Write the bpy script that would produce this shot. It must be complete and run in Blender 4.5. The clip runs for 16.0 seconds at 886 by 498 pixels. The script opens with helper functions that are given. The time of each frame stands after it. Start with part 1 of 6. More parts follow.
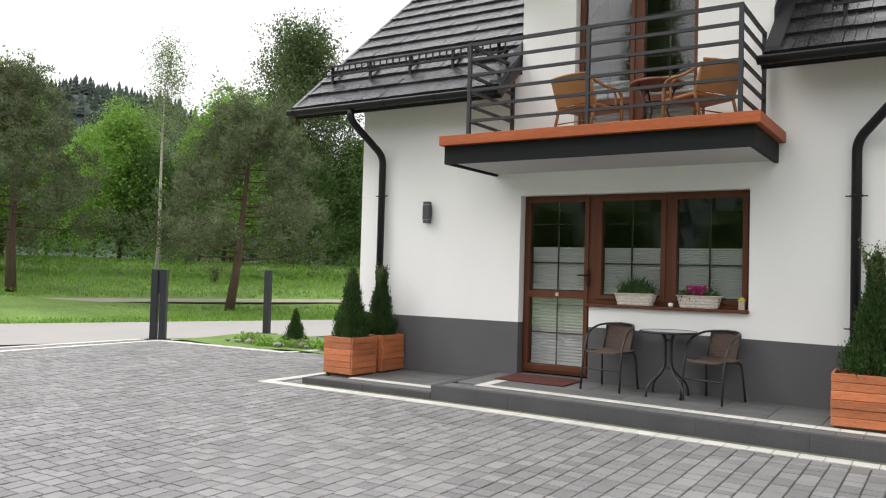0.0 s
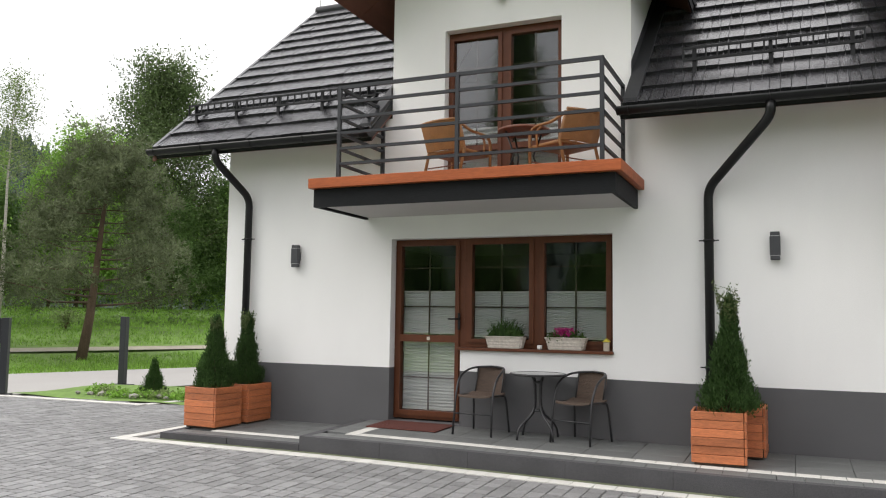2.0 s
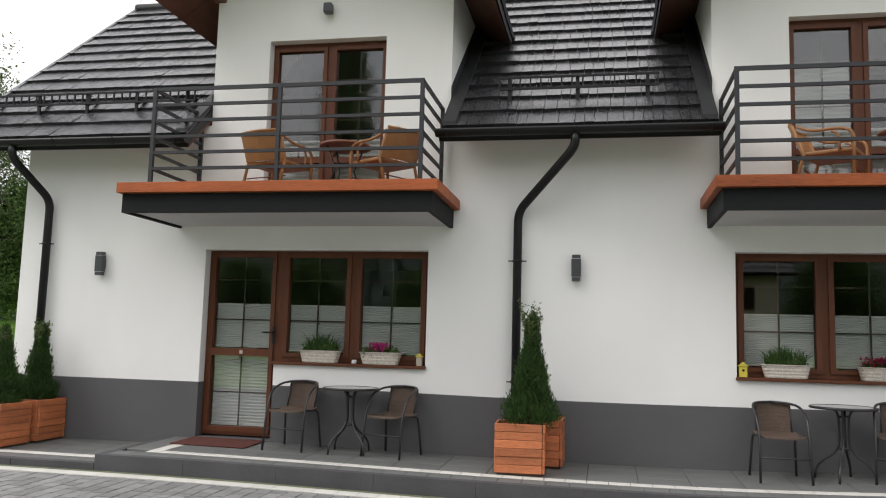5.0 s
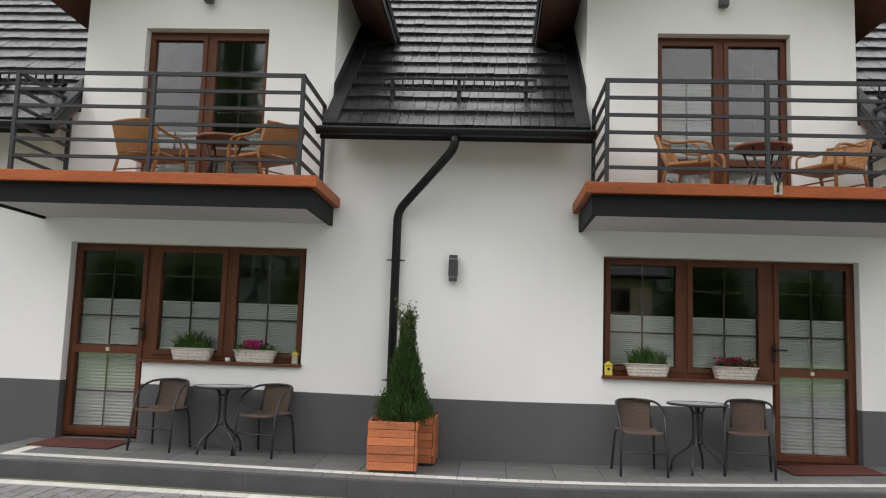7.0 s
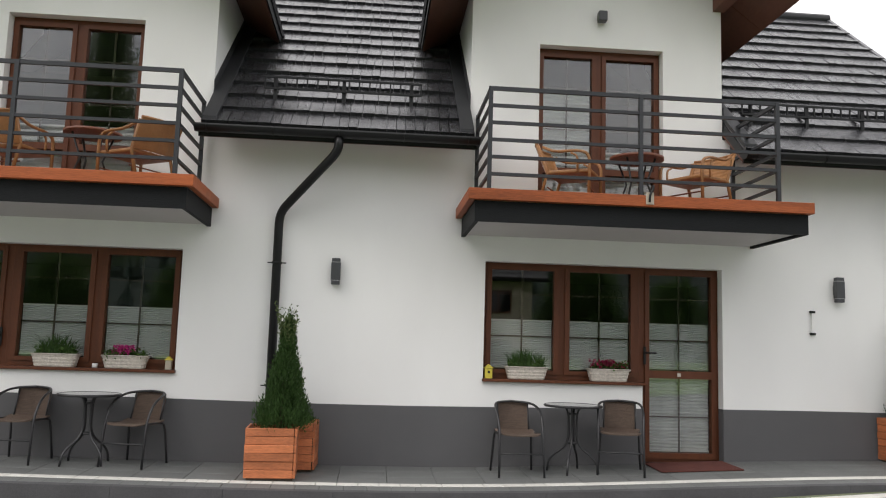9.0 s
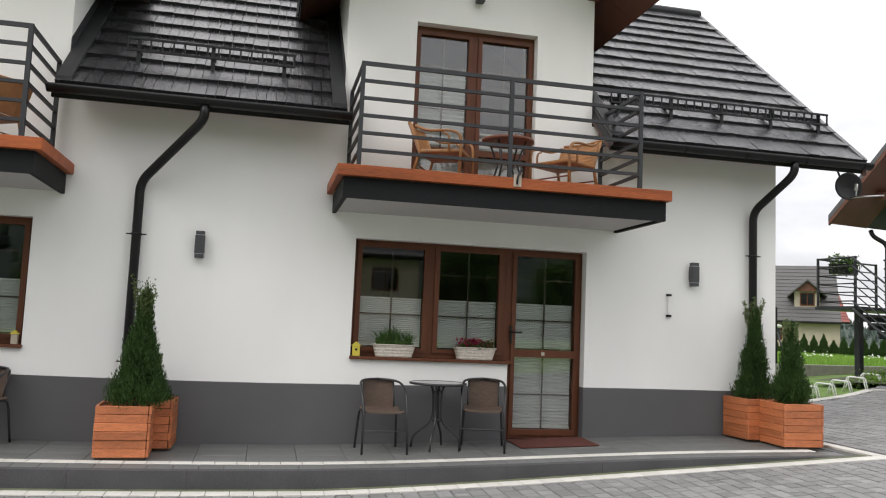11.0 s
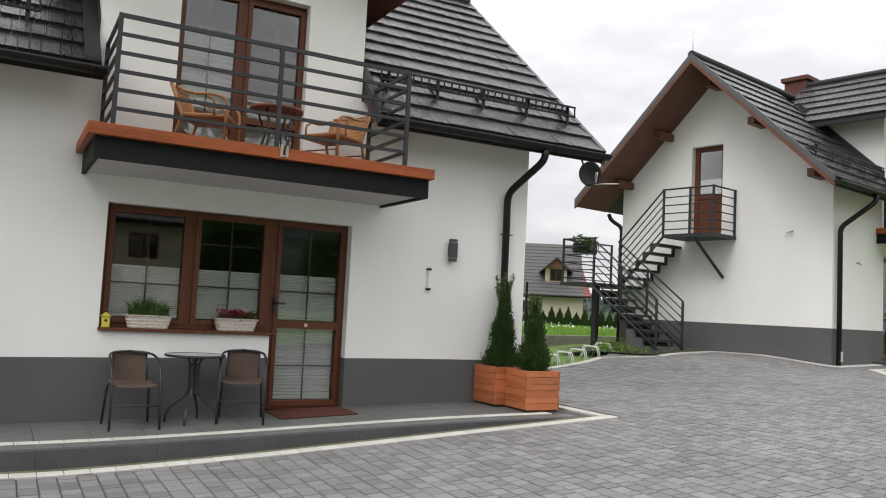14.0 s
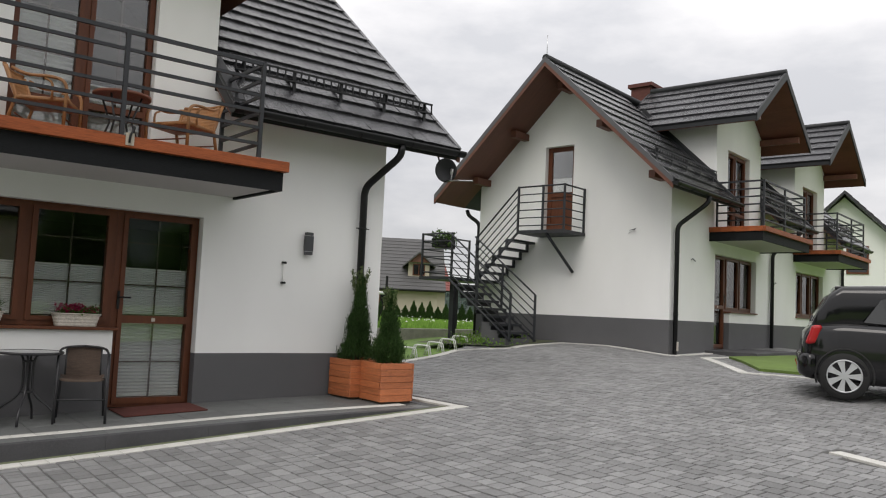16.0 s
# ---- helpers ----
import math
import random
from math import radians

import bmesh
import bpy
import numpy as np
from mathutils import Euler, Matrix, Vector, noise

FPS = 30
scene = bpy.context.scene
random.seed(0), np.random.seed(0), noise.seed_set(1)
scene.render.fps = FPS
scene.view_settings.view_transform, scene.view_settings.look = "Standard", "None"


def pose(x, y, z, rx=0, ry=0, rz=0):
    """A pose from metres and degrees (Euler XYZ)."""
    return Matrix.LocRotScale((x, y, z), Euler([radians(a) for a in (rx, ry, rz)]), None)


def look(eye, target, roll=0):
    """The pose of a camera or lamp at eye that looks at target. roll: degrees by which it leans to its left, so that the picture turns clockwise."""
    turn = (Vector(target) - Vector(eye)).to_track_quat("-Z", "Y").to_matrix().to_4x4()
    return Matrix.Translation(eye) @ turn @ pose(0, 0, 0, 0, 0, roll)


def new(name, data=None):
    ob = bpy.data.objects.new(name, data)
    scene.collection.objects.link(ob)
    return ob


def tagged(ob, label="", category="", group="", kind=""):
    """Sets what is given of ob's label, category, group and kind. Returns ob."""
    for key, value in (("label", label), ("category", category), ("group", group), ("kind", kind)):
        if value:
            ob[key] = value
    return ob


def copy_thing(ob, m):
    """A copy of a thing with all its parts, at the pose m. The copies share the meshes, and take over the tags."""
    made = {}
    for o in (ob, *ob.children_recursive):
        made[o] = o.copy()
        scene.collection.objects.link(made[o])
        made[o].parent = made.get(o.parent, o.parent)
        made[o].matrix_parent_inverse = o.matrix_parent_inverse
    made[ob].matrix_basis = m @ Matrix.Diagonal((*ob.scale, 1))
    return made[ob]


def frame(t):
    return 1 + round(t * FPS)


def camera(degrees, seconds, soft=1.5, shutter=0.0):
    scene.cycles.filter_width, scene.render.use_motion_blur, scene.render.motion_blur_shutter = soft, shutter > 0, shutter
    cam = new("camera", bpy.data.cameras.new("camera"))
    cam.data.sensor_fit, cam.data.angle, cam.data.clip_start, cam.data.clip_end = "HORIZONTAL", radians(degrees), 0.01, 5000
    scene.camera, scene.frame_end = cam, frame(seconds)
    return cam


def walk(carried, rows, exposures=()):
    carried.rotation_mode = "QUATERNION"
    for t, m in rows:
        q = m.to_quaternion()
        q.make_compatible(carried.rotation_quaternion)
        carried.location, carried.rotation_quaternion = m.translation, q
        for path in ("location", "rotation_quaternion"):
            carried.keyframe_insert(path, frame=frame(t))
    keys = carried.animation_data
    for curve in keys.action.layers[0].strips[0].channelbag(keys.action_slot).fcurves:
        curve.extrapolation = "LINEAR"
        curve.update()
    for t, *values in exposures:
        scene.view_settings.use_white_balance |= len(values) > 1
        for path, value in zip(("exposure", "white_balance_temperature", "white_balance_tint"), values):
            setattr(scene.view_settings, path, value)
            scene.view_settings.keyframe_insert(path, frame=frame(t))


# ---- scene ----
cam = camera(57.4, 16.0, soft=1.1)
PATH = [
    (0, (-0.054, -8.980, 1.282), (-1.134, -7.298, 1.347), 1.61),
    (0.5, (-0.069, -8.960, 1.294), (-1.095, -7.245, 1.374), 1.32),
    (1, (-0.087, -8.923, 1.317), (-1.034, -7.165, 1.433), 1.18),
    (1.5, (-0.110, -8.895, 1.323), (-0.983, -7.103, 1.485), 1.27),
    (2, (-0.112, -8.880, 1.319), (-0.910, -7.054, 1.493), 0.82),
    (2.5, (-0.101, -8.870, 1.314), (-0.829, -7.016, 1.500), 0.66),
    (3, (-0.072, -8.871, 1.309), (-0.727, -6.992, 1.507), 0.50),
    (3.5, (-0.045, -8.881, 1.308), (-0.637, -6.982, 1.515), 0.83),
    (4, (-0.026, -8.887, 1.301), (-0.547, -6.968, 1.519), 1.22),
    (6.5, (0.080, -8.958, 1.288), (-0.116, -6.980, 1.512), 1.83),
    (7, (0.130, -8.950, 1.290), (0.008, -6.967, 1.520), 1.95),
    (7.5, (0.168, -8.943, 1.293), (0.105, -6.958, 1.529), 1.90),
    (8, (0.175, -8.941, 1.286), (0.173, -6.956, 1.530), 2.00),
    (8.5, (0.144, -8.941, 1.309), (0.219, -6.957, 1.551), 1.81),
    (9, (0.143, -8.932, 1.324), (0.305, -6.953, 1.565), 1.72),
    (11.5, (0.429, -8.929, 1.341), (0.942, -7.005, 1.525), 2.50),
    (12, (0.436, -8.941, 1.342), (1.053, -7.047, 1.525), 2.48),
    (12.5, (0.433, -8.966, 1.342), (1.145, -7.106, 1.531), 2.61),
    (13, (0.423, -8.986, 1.345), (1.217, -7.160, 1.530), 2.50),
    (13.5, (0.420, -8.999, 1.346), (1.287, -7.205, 1.516), 2.65),
    (14, (0.418, -9.017, 1.350), (1.373, -7.267, 1.500), 2.88),
    (14.5, (0.436, -9.063, 1.353), (1.472, -7.358, 1.496), 3.08),
    (15, (0.455, -9.090, 1.349), (1.564, -7.432, 1.495), 3.03),
    (15.5, (0.461, -9.120, 1.344), (1.640, -7.512, 1.495), 2.96),
    (16, (0.459, -9.154, 1.339), (1.693, -7.587, 1.492), 2.63),
]
walk(cam, [(t, look(eye, aim, roll)) for t, eye, aim, roll in PATH],
     exposures=((0, 0.67, 6600, 12.3), (2, 0.60, 6600, 12.3), (3.5, 0.48, 6600, 12.3), (8, 0.47, 6600, 12.3), (12.5, 0.54, 6600, 12.3), (14.5, 0.22, 6600, 12.3), (16, 0.05, 6600, 12.3)))

# ---- sky, sun ----
world = bpy.data.worlds.new("sky")
scene.world = world
world.use_nodes = True
wn, wl = world.node_tree.nodes, world.node_tree.links
wn.clear()
w_out = wn.new("ShaderNodeOutputWorld")
w_bg = wn.new("ShaderNodeBackground")
w_sky = wn.new("ShaderNodeTexSky")
w_sky.sky_type, w_sky.sun_disc = "NISHITA", False
w_sky.sun_elevation, w_sky.sun_rotation = radians(48), radians(240)
w_sky.air_density, w_sky.dust_density = 1.0, 2.0
w_co = wn.new("ShaderNodeTexCoord")
w_map = wn.new("ShaderNodeMapping")
w_map.inputs["Scale"].default_value = (1.0, 1.0, 2.6)
w_noise = wn.new("ShaderNodeTexNoise")
w_noise.inputs["Scale"].default_value = 2.6
w_noise.inputs["Detail"].default_value = 7.0
w_noise.inputs["Roughness"].default_value = 0.55
w_ramp = wn.new("ShaderNodeValToRGB")
w_ramp.color_ramp.elements[0].position, w_ramp.color_ramp.elements[0].color = 0.36, (7.2, 7.4, 7.7, 1)
w_ramp.color_ramp.elements[1].position, w_ramp.color_ramp.elements[1].color = 0.60, (10.8, 10.8, 10.8, 1)
w_mix = wn.new("ShaderNodeMixRGB")
w_mix.inputs[0].default_value = 0.93
wl.new(w_co.outputs["Generated"], w_map.inputs["Vector"])
wl.new(w_map.outputs["Vector"], w_noise.inputs["Vector"])
wl.new(w_noise.outputs["Fac"], w_ramp.inputs["Fac"])
wl.new(w_sky.outputs["Color"], w_mix.inputs[1])
w_xyz = wn.new("ShaderNodeSeparateXYZ")
w_lift = wn.new("ShaderNodeMath")
w_lift.operation = "MULTIPLY_ADD"
w_lift.inputs[1].default_value, w_lift.inputs[2].default_value = 0.95, 0.72
w_up = wn.new("ShaderNodeVectorMath")
w_up.operation = "SCALE"
wl.new(w_co.outputs["Generated"], w_xyz.inputs["Vector"])
wl.new(w_xyz.outputs["Z"], w_lift.inputs[0])
wl.new(w_ramp.outputs["Color"], w_up.inputs[0])
wl.new(w_lift.outputs[0], w_up.inputs["Scale"])
wl.new(w_up.outputs["Vector"], w_mix.inputs[2])
wl.new(w_mix.outputs["Color"], w_bg.inputs["Color"])
w_bg.inputs["Strength"].default_value = 0.10
wl.new(w_bg.outputs["Background"], w_out.inputs["Surface"])
sun_data = bpy.data.lights.new("sun", "SUN")
sun_data.energy, sun_data.angle, sun_data.color = 1.0, radians(30), (1.0, 0.97, 0.92)
sun = new("sun", sun_data)
sun.matrix_world = look((0, 0, 30), (30 * math.sin(radians(60)), 30 * math.cos(radians(60)), 30 - 33))

# ---- materials ----
def mat(name, base, rough=0.6, metal=0.0, var=0.12, scale=2.0, fine=60.0, bump=0.15, rnd=0.0, stretch=(1, 1, 1), island=0.0, spec=0.5):
    """A surface with blotches at one scale, grain at another, relief, and a change of tone from piece to piece."""
    m = bpy.data.materials.new(name)
    m.use_nodes = True
    n, l = m.node_tree.nodes, m.node_tree.links
    b = n["Principled BSDF"]
    b.inputs["Roughness"].default_value, b.inputs["Metallic"].default_value = rough, metal
    b.inputs["Specular IOR Level"].default_value = spec
    co, mp = n.new("ShaderNodeTexCoord"), n.new("ShaderNodeMapping")
    mp.inputs["Scale"].default_value = stretch
    l.new(co.outputs["Object"], mp.inputs["Vector"])
    big, small = n.new("ShaderNodeTexNoise"), n.new("ShaderNodeTexNoise")
    for t, s, d in ((big, scale, 4.0), (small, fine, 3.0)):
        t.inputs["Scale"].default_value, t.inputs["Detail"].default_value = s, d
        l.new(mp.outputs["Vector"], t.inputs["Vector"])
    add = n.new("ShaderNodeMath")
    add.operation = "ADD"
    l.new(big.outputs["Fac"], add.inputs[0])
    l.new(small.outputs["Fac"], add.inputs[1])
    last = add
    for amount, node, out in ((rnd, "ShaderNodeObjectInfo", "Random"), (island, "ShaderNodeNewGeometry", "Random Per Island")):
        if amount:
            inf, mul, ad = n.new(node), n.new("ShaderNodeMath"), n.new("ShaderNodeMath")
            mul.operation = "MULTIPLY_ADD"
            mul.inputs[1].default_value, mul.inputs[2].default_value = amount, -amount / 2
            ad.operation = "ADD"
            l.new(inf.outputs[out], mul.inputs[0])
            l.new(mul.outputs[0], ad.inputs[0])
            l.new(last.outputs[0], ad.inputs[1])
            last = ad
    rng = n.new("ShaderNodeMapRange")
    rng.clamp = False
    rng.inputs["From Min"].default_value, rng.inputs["From Max"].default_value = 0.6, 1.4
    rng.inputs["To Min"].default_value, rng.inputs["To Max"].default_value = 1 - var, 1 + var
    l.new(last.outputs[0], rng.inputs["Value"])
    mulc = n.new("ShaderNodeVectorMath")
    mulc.operation = "SCALE"
    mulc.inputs[0].default_value = base
    l.new(rng.outputs[0], mulc.inputs["Scale"])
    l.new(mulc.outputs[0], b.inputs["Base Color"])
    if bump:
        bp = n.new("ShaderNodeBump")
        bp.inputs["Strength"].default_value, bp.inputs["Distance"].default_value = bump, 0.01
        l.new(small.outputs["Fac"], bp.inputs["Height"])
        l.new(bp.outputs["Normal"], b.inputs["Normal"])
    return m


def leaf_mat(name, base, var=0.45):
    """Thin leaves: some of the light that falls on them passes through."""
    m = mat(name, base, rough=0.6, var=0.28, scale=0.6, fine=6.0, bump=0, island=var * 2, rnd=0.3, spec=0.25)
    n, l = m.node_tree.nodes, m.node_tree.links
    b, out = n["Principled BSDF"], n["Material Output"]
    tr, mx = n.new("ShaderNodeBsdfTranslucent"), n.new("ShaderNodeMixShader")
    l.new(b.inputs["Base Color"].links[0].from_socket, tr.inputs["Color"])
    mx.inputs[0].default_value = 0.40
    l.new(b.outputs[0], mx.inputs[1])
    l.new(tr.outputs[0], mx.inputs[2])
    l.new(mx.outputs[0], out.inputs["Surface"])
    return m


def glass_mat(name, tint=(0.97, 0.98, 0.975)):
    m = bpy.data.materials.new(name)
    m.use_nodes = True
    n, l = m.node_tree.nodes, m.node_tree.links
    n.remove(n["Principled BSDF"])
    out = n["Material Output"]
    tr, gl, mx, fr = n.new("ShaderNodeBsdfTransparent"), n.new("ShaderNodeBsdfGlossy"), n.new("ShaderNodeMixShader"), n.new("ShaderNodeFresnel")
    tr.inputs["Color"].default_value = (*tint, 1)
    gl.inputs["Roughness"].default_value = 0.01
    fr.inputs["IOR"].default_value = 1.75
    l.new(fr.outputs[0], mx.inputs[0])
    l.new(tr.outputs[0], mx.inputs[1])
    l.new(gl.outputs[0], mx.inputs[2])
    l.new(mx.outputs[0], out.inputs["Surface"])
    return m


RENDER = mat("white_render", (0.80, 0.80, 0.785), 0.9, var=0.05, scale=1.6, fine=160, bump=0.12, stretch=(1, 1, 0.45))
PLINTH = mat("grey_plinth", (0.100, 0.099, 0.103), 0.8, var=0.12, scale=1.4, fine=220, bump=0.5)
# white underside of the balconies, its shade put into a greyer colour
SOFFIT_SHADED = mat("shaded_white_soffit", (0.50, 0.485, 0.47), 0.9, var=0.04, scale=1.0, fine=100, bump=0.1)
SHINGLE = mat("roof_shingle", (0.030, 0.030, 0.033), 0.24, var=0.45, scale=1.5, fine=25, bump=0.7, stretch=(3.0, 0.6, 0.6), island=0.4, rnd=0.35)
METAL = mat("anthracite_metal", (0.012, 0.013, 0.015), 0.55, var=0.08, scale=3, fine=90, bump=0.05)
GUTTER = mat("black_gutter", (0.005, 0.0055, 0.006), 0.42, var=0.1, scale=3, fine=60, bump=0.03, spec=0.35)
STEEL = mat("grey_steel", (0.023, 0.025, 0.029), 0.5, var=0.1, scale=3, fine=80, bump=0.05, spec=0.4)
BEAM = mat("slate_board", (0.007, 0.008, 0.009), 0.75, var=0.35, scale=2, fine=40, bump=0.3, stretch=(0.4, 4, 4), spec=0.25)
# roof-edge metal made paler, the sky's reflection put into its base colour
VERGE_SHEEN = mat("verge_metal_sheen", (0.085, 0.087, 0.092), 0.4, var=0.12, scale=3, fine=80, bump=0.05)
ORANGE = mat("orange_stained_wood", (0.275, 0.070, 0.021), 0.55, var=0.42, scale=1.6, fine=30, bump=0.25, stretch=(0.5, 5, 5), rnd=0.5, spec=0.3)
PLANTER = mat("planter_wood", (0.43, 0.138, 0.052), 0.5, var=0.45, scale=3.0, fine=38, bump=0.35, stretch=(0.8, 0.8, 6), rnd=0.35)
FRAME = mat("window_frame_brown", (0.105, 0.032, 0.012), 0.48, var=0.25, scale=4, fine=60, bump=0.1, stretch=(4, 4, 0.5), spec=0.35)
EAVES = mat("eaves_wood", (0.125, 0.045, 0.026), 0.55, var=0.3, scale=1.5, fine=25, bump=0.2, stretch=(5, 0.6, 0.6))
MUNTIN = mat("muntin_bronze", (0.07, 0.045, 0.035), 0.5, var=0.1, scale=8, fine=60, bump=0.02)
GLASS = glass_mat("window_glass")
BLIND = mat("pleated_blind", (0.68, 0.69, 0.69), 0.85, var=0.04, scale=2, fine=80, bump=0.05)
WHITE = mat("white_plastic", (0.78, 0.78, 0.76), 0.5, var=0.05, scale=4, fine=60, bump=0.03)
# room surfaces coloured near black to stand in for the dim interior
ROOM_SHADE = mat("room_wall_shade", (0.07, 0.066, 0.062), 0.9, var=0.1, scale=1, fine=20, bump=0.0)
PAVER = mat("grey_paver", (0.205, 0.205, 0.203), 0.62, var=0.24, scale=0.7, fine=90, bump=0.5, rnd=0.7, island=0.0)
PAVER_FAR = mat("grey_paver_field", (0.205, 0.205, 0.203), 0.62, var=0.24, scale=0.7, fine=90, bump=0.5, island=0.7)
JOINT = mat("joint_sand", (0.085, 0.083, 0.079), 0.95, var=0.2, scale=3, fine=120, bump=0.3)
PALE = mat("pale_paver", (0.54, 0.53, 0.495), 0.8, var=0.15, scale=2, fine=90, bump=0.3, rnd=0.4)
KERB = mat("dark_kerb", (0.062, 0.061, 0.065), 0.75, var=0.32, scale=2.0, fine=120, bump=0.4, rnd=0.1)
SLAB = mat("terrace_slab", (0.120, 0.125, 0.122), 0.6, var=0.28, scale=1.2, fine=100, bump=0.3, rnd=0.25)
MAT_RED = mat("red_doormat", (0.095, 0.024, 0.016), 0.95, var=0.2, scale=10, fine=300, bump=0.8)
ROAD = mat("pale_asphalt", (0.31, 0.30, 0.285), 0.9, var=0.1, scale=0.5, fine=50, bump=0.3)
GRASS = mat("grass", (0.115, 0.20, 0.036), 0.9, var=0.5, scale=0.5, fine=9, bump=0.6)
BLADE = leaf_mat("grass_blade", (0.20, 0.36, 0.06))
POT_GRASS = leaf_mat("trough_grass", (0.055, 0.115, 0.028))
GRAVEL = mat("pale_gravel", (0.30, 0.275, 0.22), 0.95, var=0.2, scale=1, fine=40, bump=0.5)
MOSS = mat("mossy_strip", (0.11, 0.125, 0.07), 0.95, var=0.4, scale=4, fine=60, bump=0.5)
SOIL = mat("soil", (0.07, 0.05, 0.035), 0.95, var=0.3, scale=3, fine=60, bump=0.5)
THUJA = leaf_mat("thuja_green", (0.045, 0.092, 0.024))
THUJA_TIP = leaf_mat("thuja_tip", (0.12, 0.16, 0.06))
PINE = leaf_mat("pine_needles", (0.125, 0.15, 0.078))
LEAF = leaf_mat("spring_leaf", (0.19, 0.34, 0.06))
LEAF_DARK = leaf_mat("dark_leaf", (0.078, 0.14, 0.036))
POPLAR = leaf_mat("poplar_leaf", (0.11, 0.16, 0.06))
LEAF_PALE = leaf_mat("pale_leaf", (0.20, 0.27, 0.10))
# distant firs lightened towards blue, so distance haze is in the leaf colour
SPRUCE_HAZE = leaf_mat("hazy_far_spruce", (0.085, 0.12, 0.10))
BARK = mat("bark", (0.10, 0.065, 0.045), 0.95, var=0.4, scale=4, fine=30, bump=0.8, stretch=(3, 3, 0.6))
BIRCH = mat("birch_bark", (0.42, 0.39, 0.35), 0.9, var=0.5, scale=6, fine=30, bump=0.4, stretch=(1, 1, 4))
CHAIR_TUBE = mat("black_tube", (0.022, 0.022, 0.024), 0.4, var=0.1, scale=8, fine=80, bump=0.02)
WEAVE = mat("brown_weave", (0.098, 0.066, 0.048), 0.6, var=0.35, scale=30, fine=220, bump=0.8, stretch=(0.5, 1, 3), rnd=0.15)
RATTAN = mat("honey_rattan", (0.33, 0.155, 0.058), 0.45, var=0.25, scale=12, fine=120, bump=0.4, rnd=0.2)
RATTAN_DARK = mat("dark_rattan", (0.16, 0.05, 0.025), 0.45, var=0.25, scale=12, fine=120, bump=0.4)
BASKET = mat("white_wicker", (0.55, 0.50, 0.44), 0.7, var=0.3, scale=30, fine=120, bump=0.8)
PINK = leaf_mat("pink_petal", (0.62, 0.05, 0.27))
REDF = leaf_mat("crimson_petal", (0.30, 0.02, 0.07))
YELLOW = mat("yellow_paint", (0.60, 0.50, 0.06), 0.6, var=0.1, scale=10, fine=60)
LAMP = mat("lamp_grey", (0.045, 0.047, 0.052), 0.4, var=0.08, scale=10, fine=100, bump=0.02)
LAMP_PALE = mat("lamp_lens", (0.35, 0.35, 0.35), 0.3, var=0.05, scale=10, fine=60, bump=0)
CHROME = mat("brushed_metal", (0.55, 0.55, 0.55), 0.3, 1.0, var=0.1, scale=10, fine=100, bump=0.02)
BRICK = mat("chimney_brick", (0.11, 0.038, 0.03), 0.85, var=0.25, scale=8, fine=60, bump=0.4)
CARPAINT = mat("black_car_paint", (0.006, 0.006, 0.007), 0.08, var=0.05, scale=4, fine=60, bump=0, spec=0.5)
TYRE = mat("tyre", (0.015, 0.015, 0.015), 0.85, var=0.1, scale=10, fine=80, bump=0.2)
HUB = mat("silver_hub", (0.55, 0.56, 0.57), 0.35, 0.6, var=0.05, scale=8, fine=80, bump=0.02)
TAIL = mat("tail_red", (0.36, 0.008, 0.010), 0.15, var=0.1, scale=8, fine=80, bump=0)
CARGLASS = mat("car_glass", (0.012, 0.014, 0.014), 0.05, var=0.05, scale=5, fine=50, bump=0, spec=0.8)
BEIGE = mat("beige_render", (0.42, 0.37, 0.30), 0.9, var=0.06, scale=1, fine=60, bump=0.1)
TILE_GREY = mat("far_roof", (0.085, 0.083, 0.083), 0.6, var=0.2, scale=1.5, fine=14, bump=0.4, stretch=(1, 4, 4))
ROCK = mat("field_stone", (0.26, 0.25, 0.22), 0.9, var=0.3, scale=5, fine=50, bump=0.6, rnd=0.5)
BLUE = mat("blue_plastic", (0.06, 0.16, 0.42), 0.5, var=0.1, scale=8, fine=60)
HILL = mat("wooded_hill", (0.045, 0.062, 0.050), 0.95, var=0.5, scale=0.12, fine=1.0, bump=0)


# ---- mesh helpers ----
def box(bm, x0, x1, y0, y1, z0, z1, m=None):
    vs = [bm.verts.new((x, y, z)) for x in (x0, x1) for y in (y0, y1) for z in (z0, z1)]
    if m is not None:
        for v in vs:
            v.co = m @ v.co
    for f in ((0, 1, 3, 2), (4, 6, 7, 5), (0, 4, 5, 1), (2, 3, 7, 6), (0, 2, 6, 4), (1, 5, 7, 3)):
        bm.faces.new([vs[i] for i in f])
    return vs


def bevelled(bm, width=0.006, segments=2):
    bmesh.ops.bevel(bm, geom=bm.edges[:], offset=width, segments=segments, affect="EDGES", profile=0.5)
    return bm


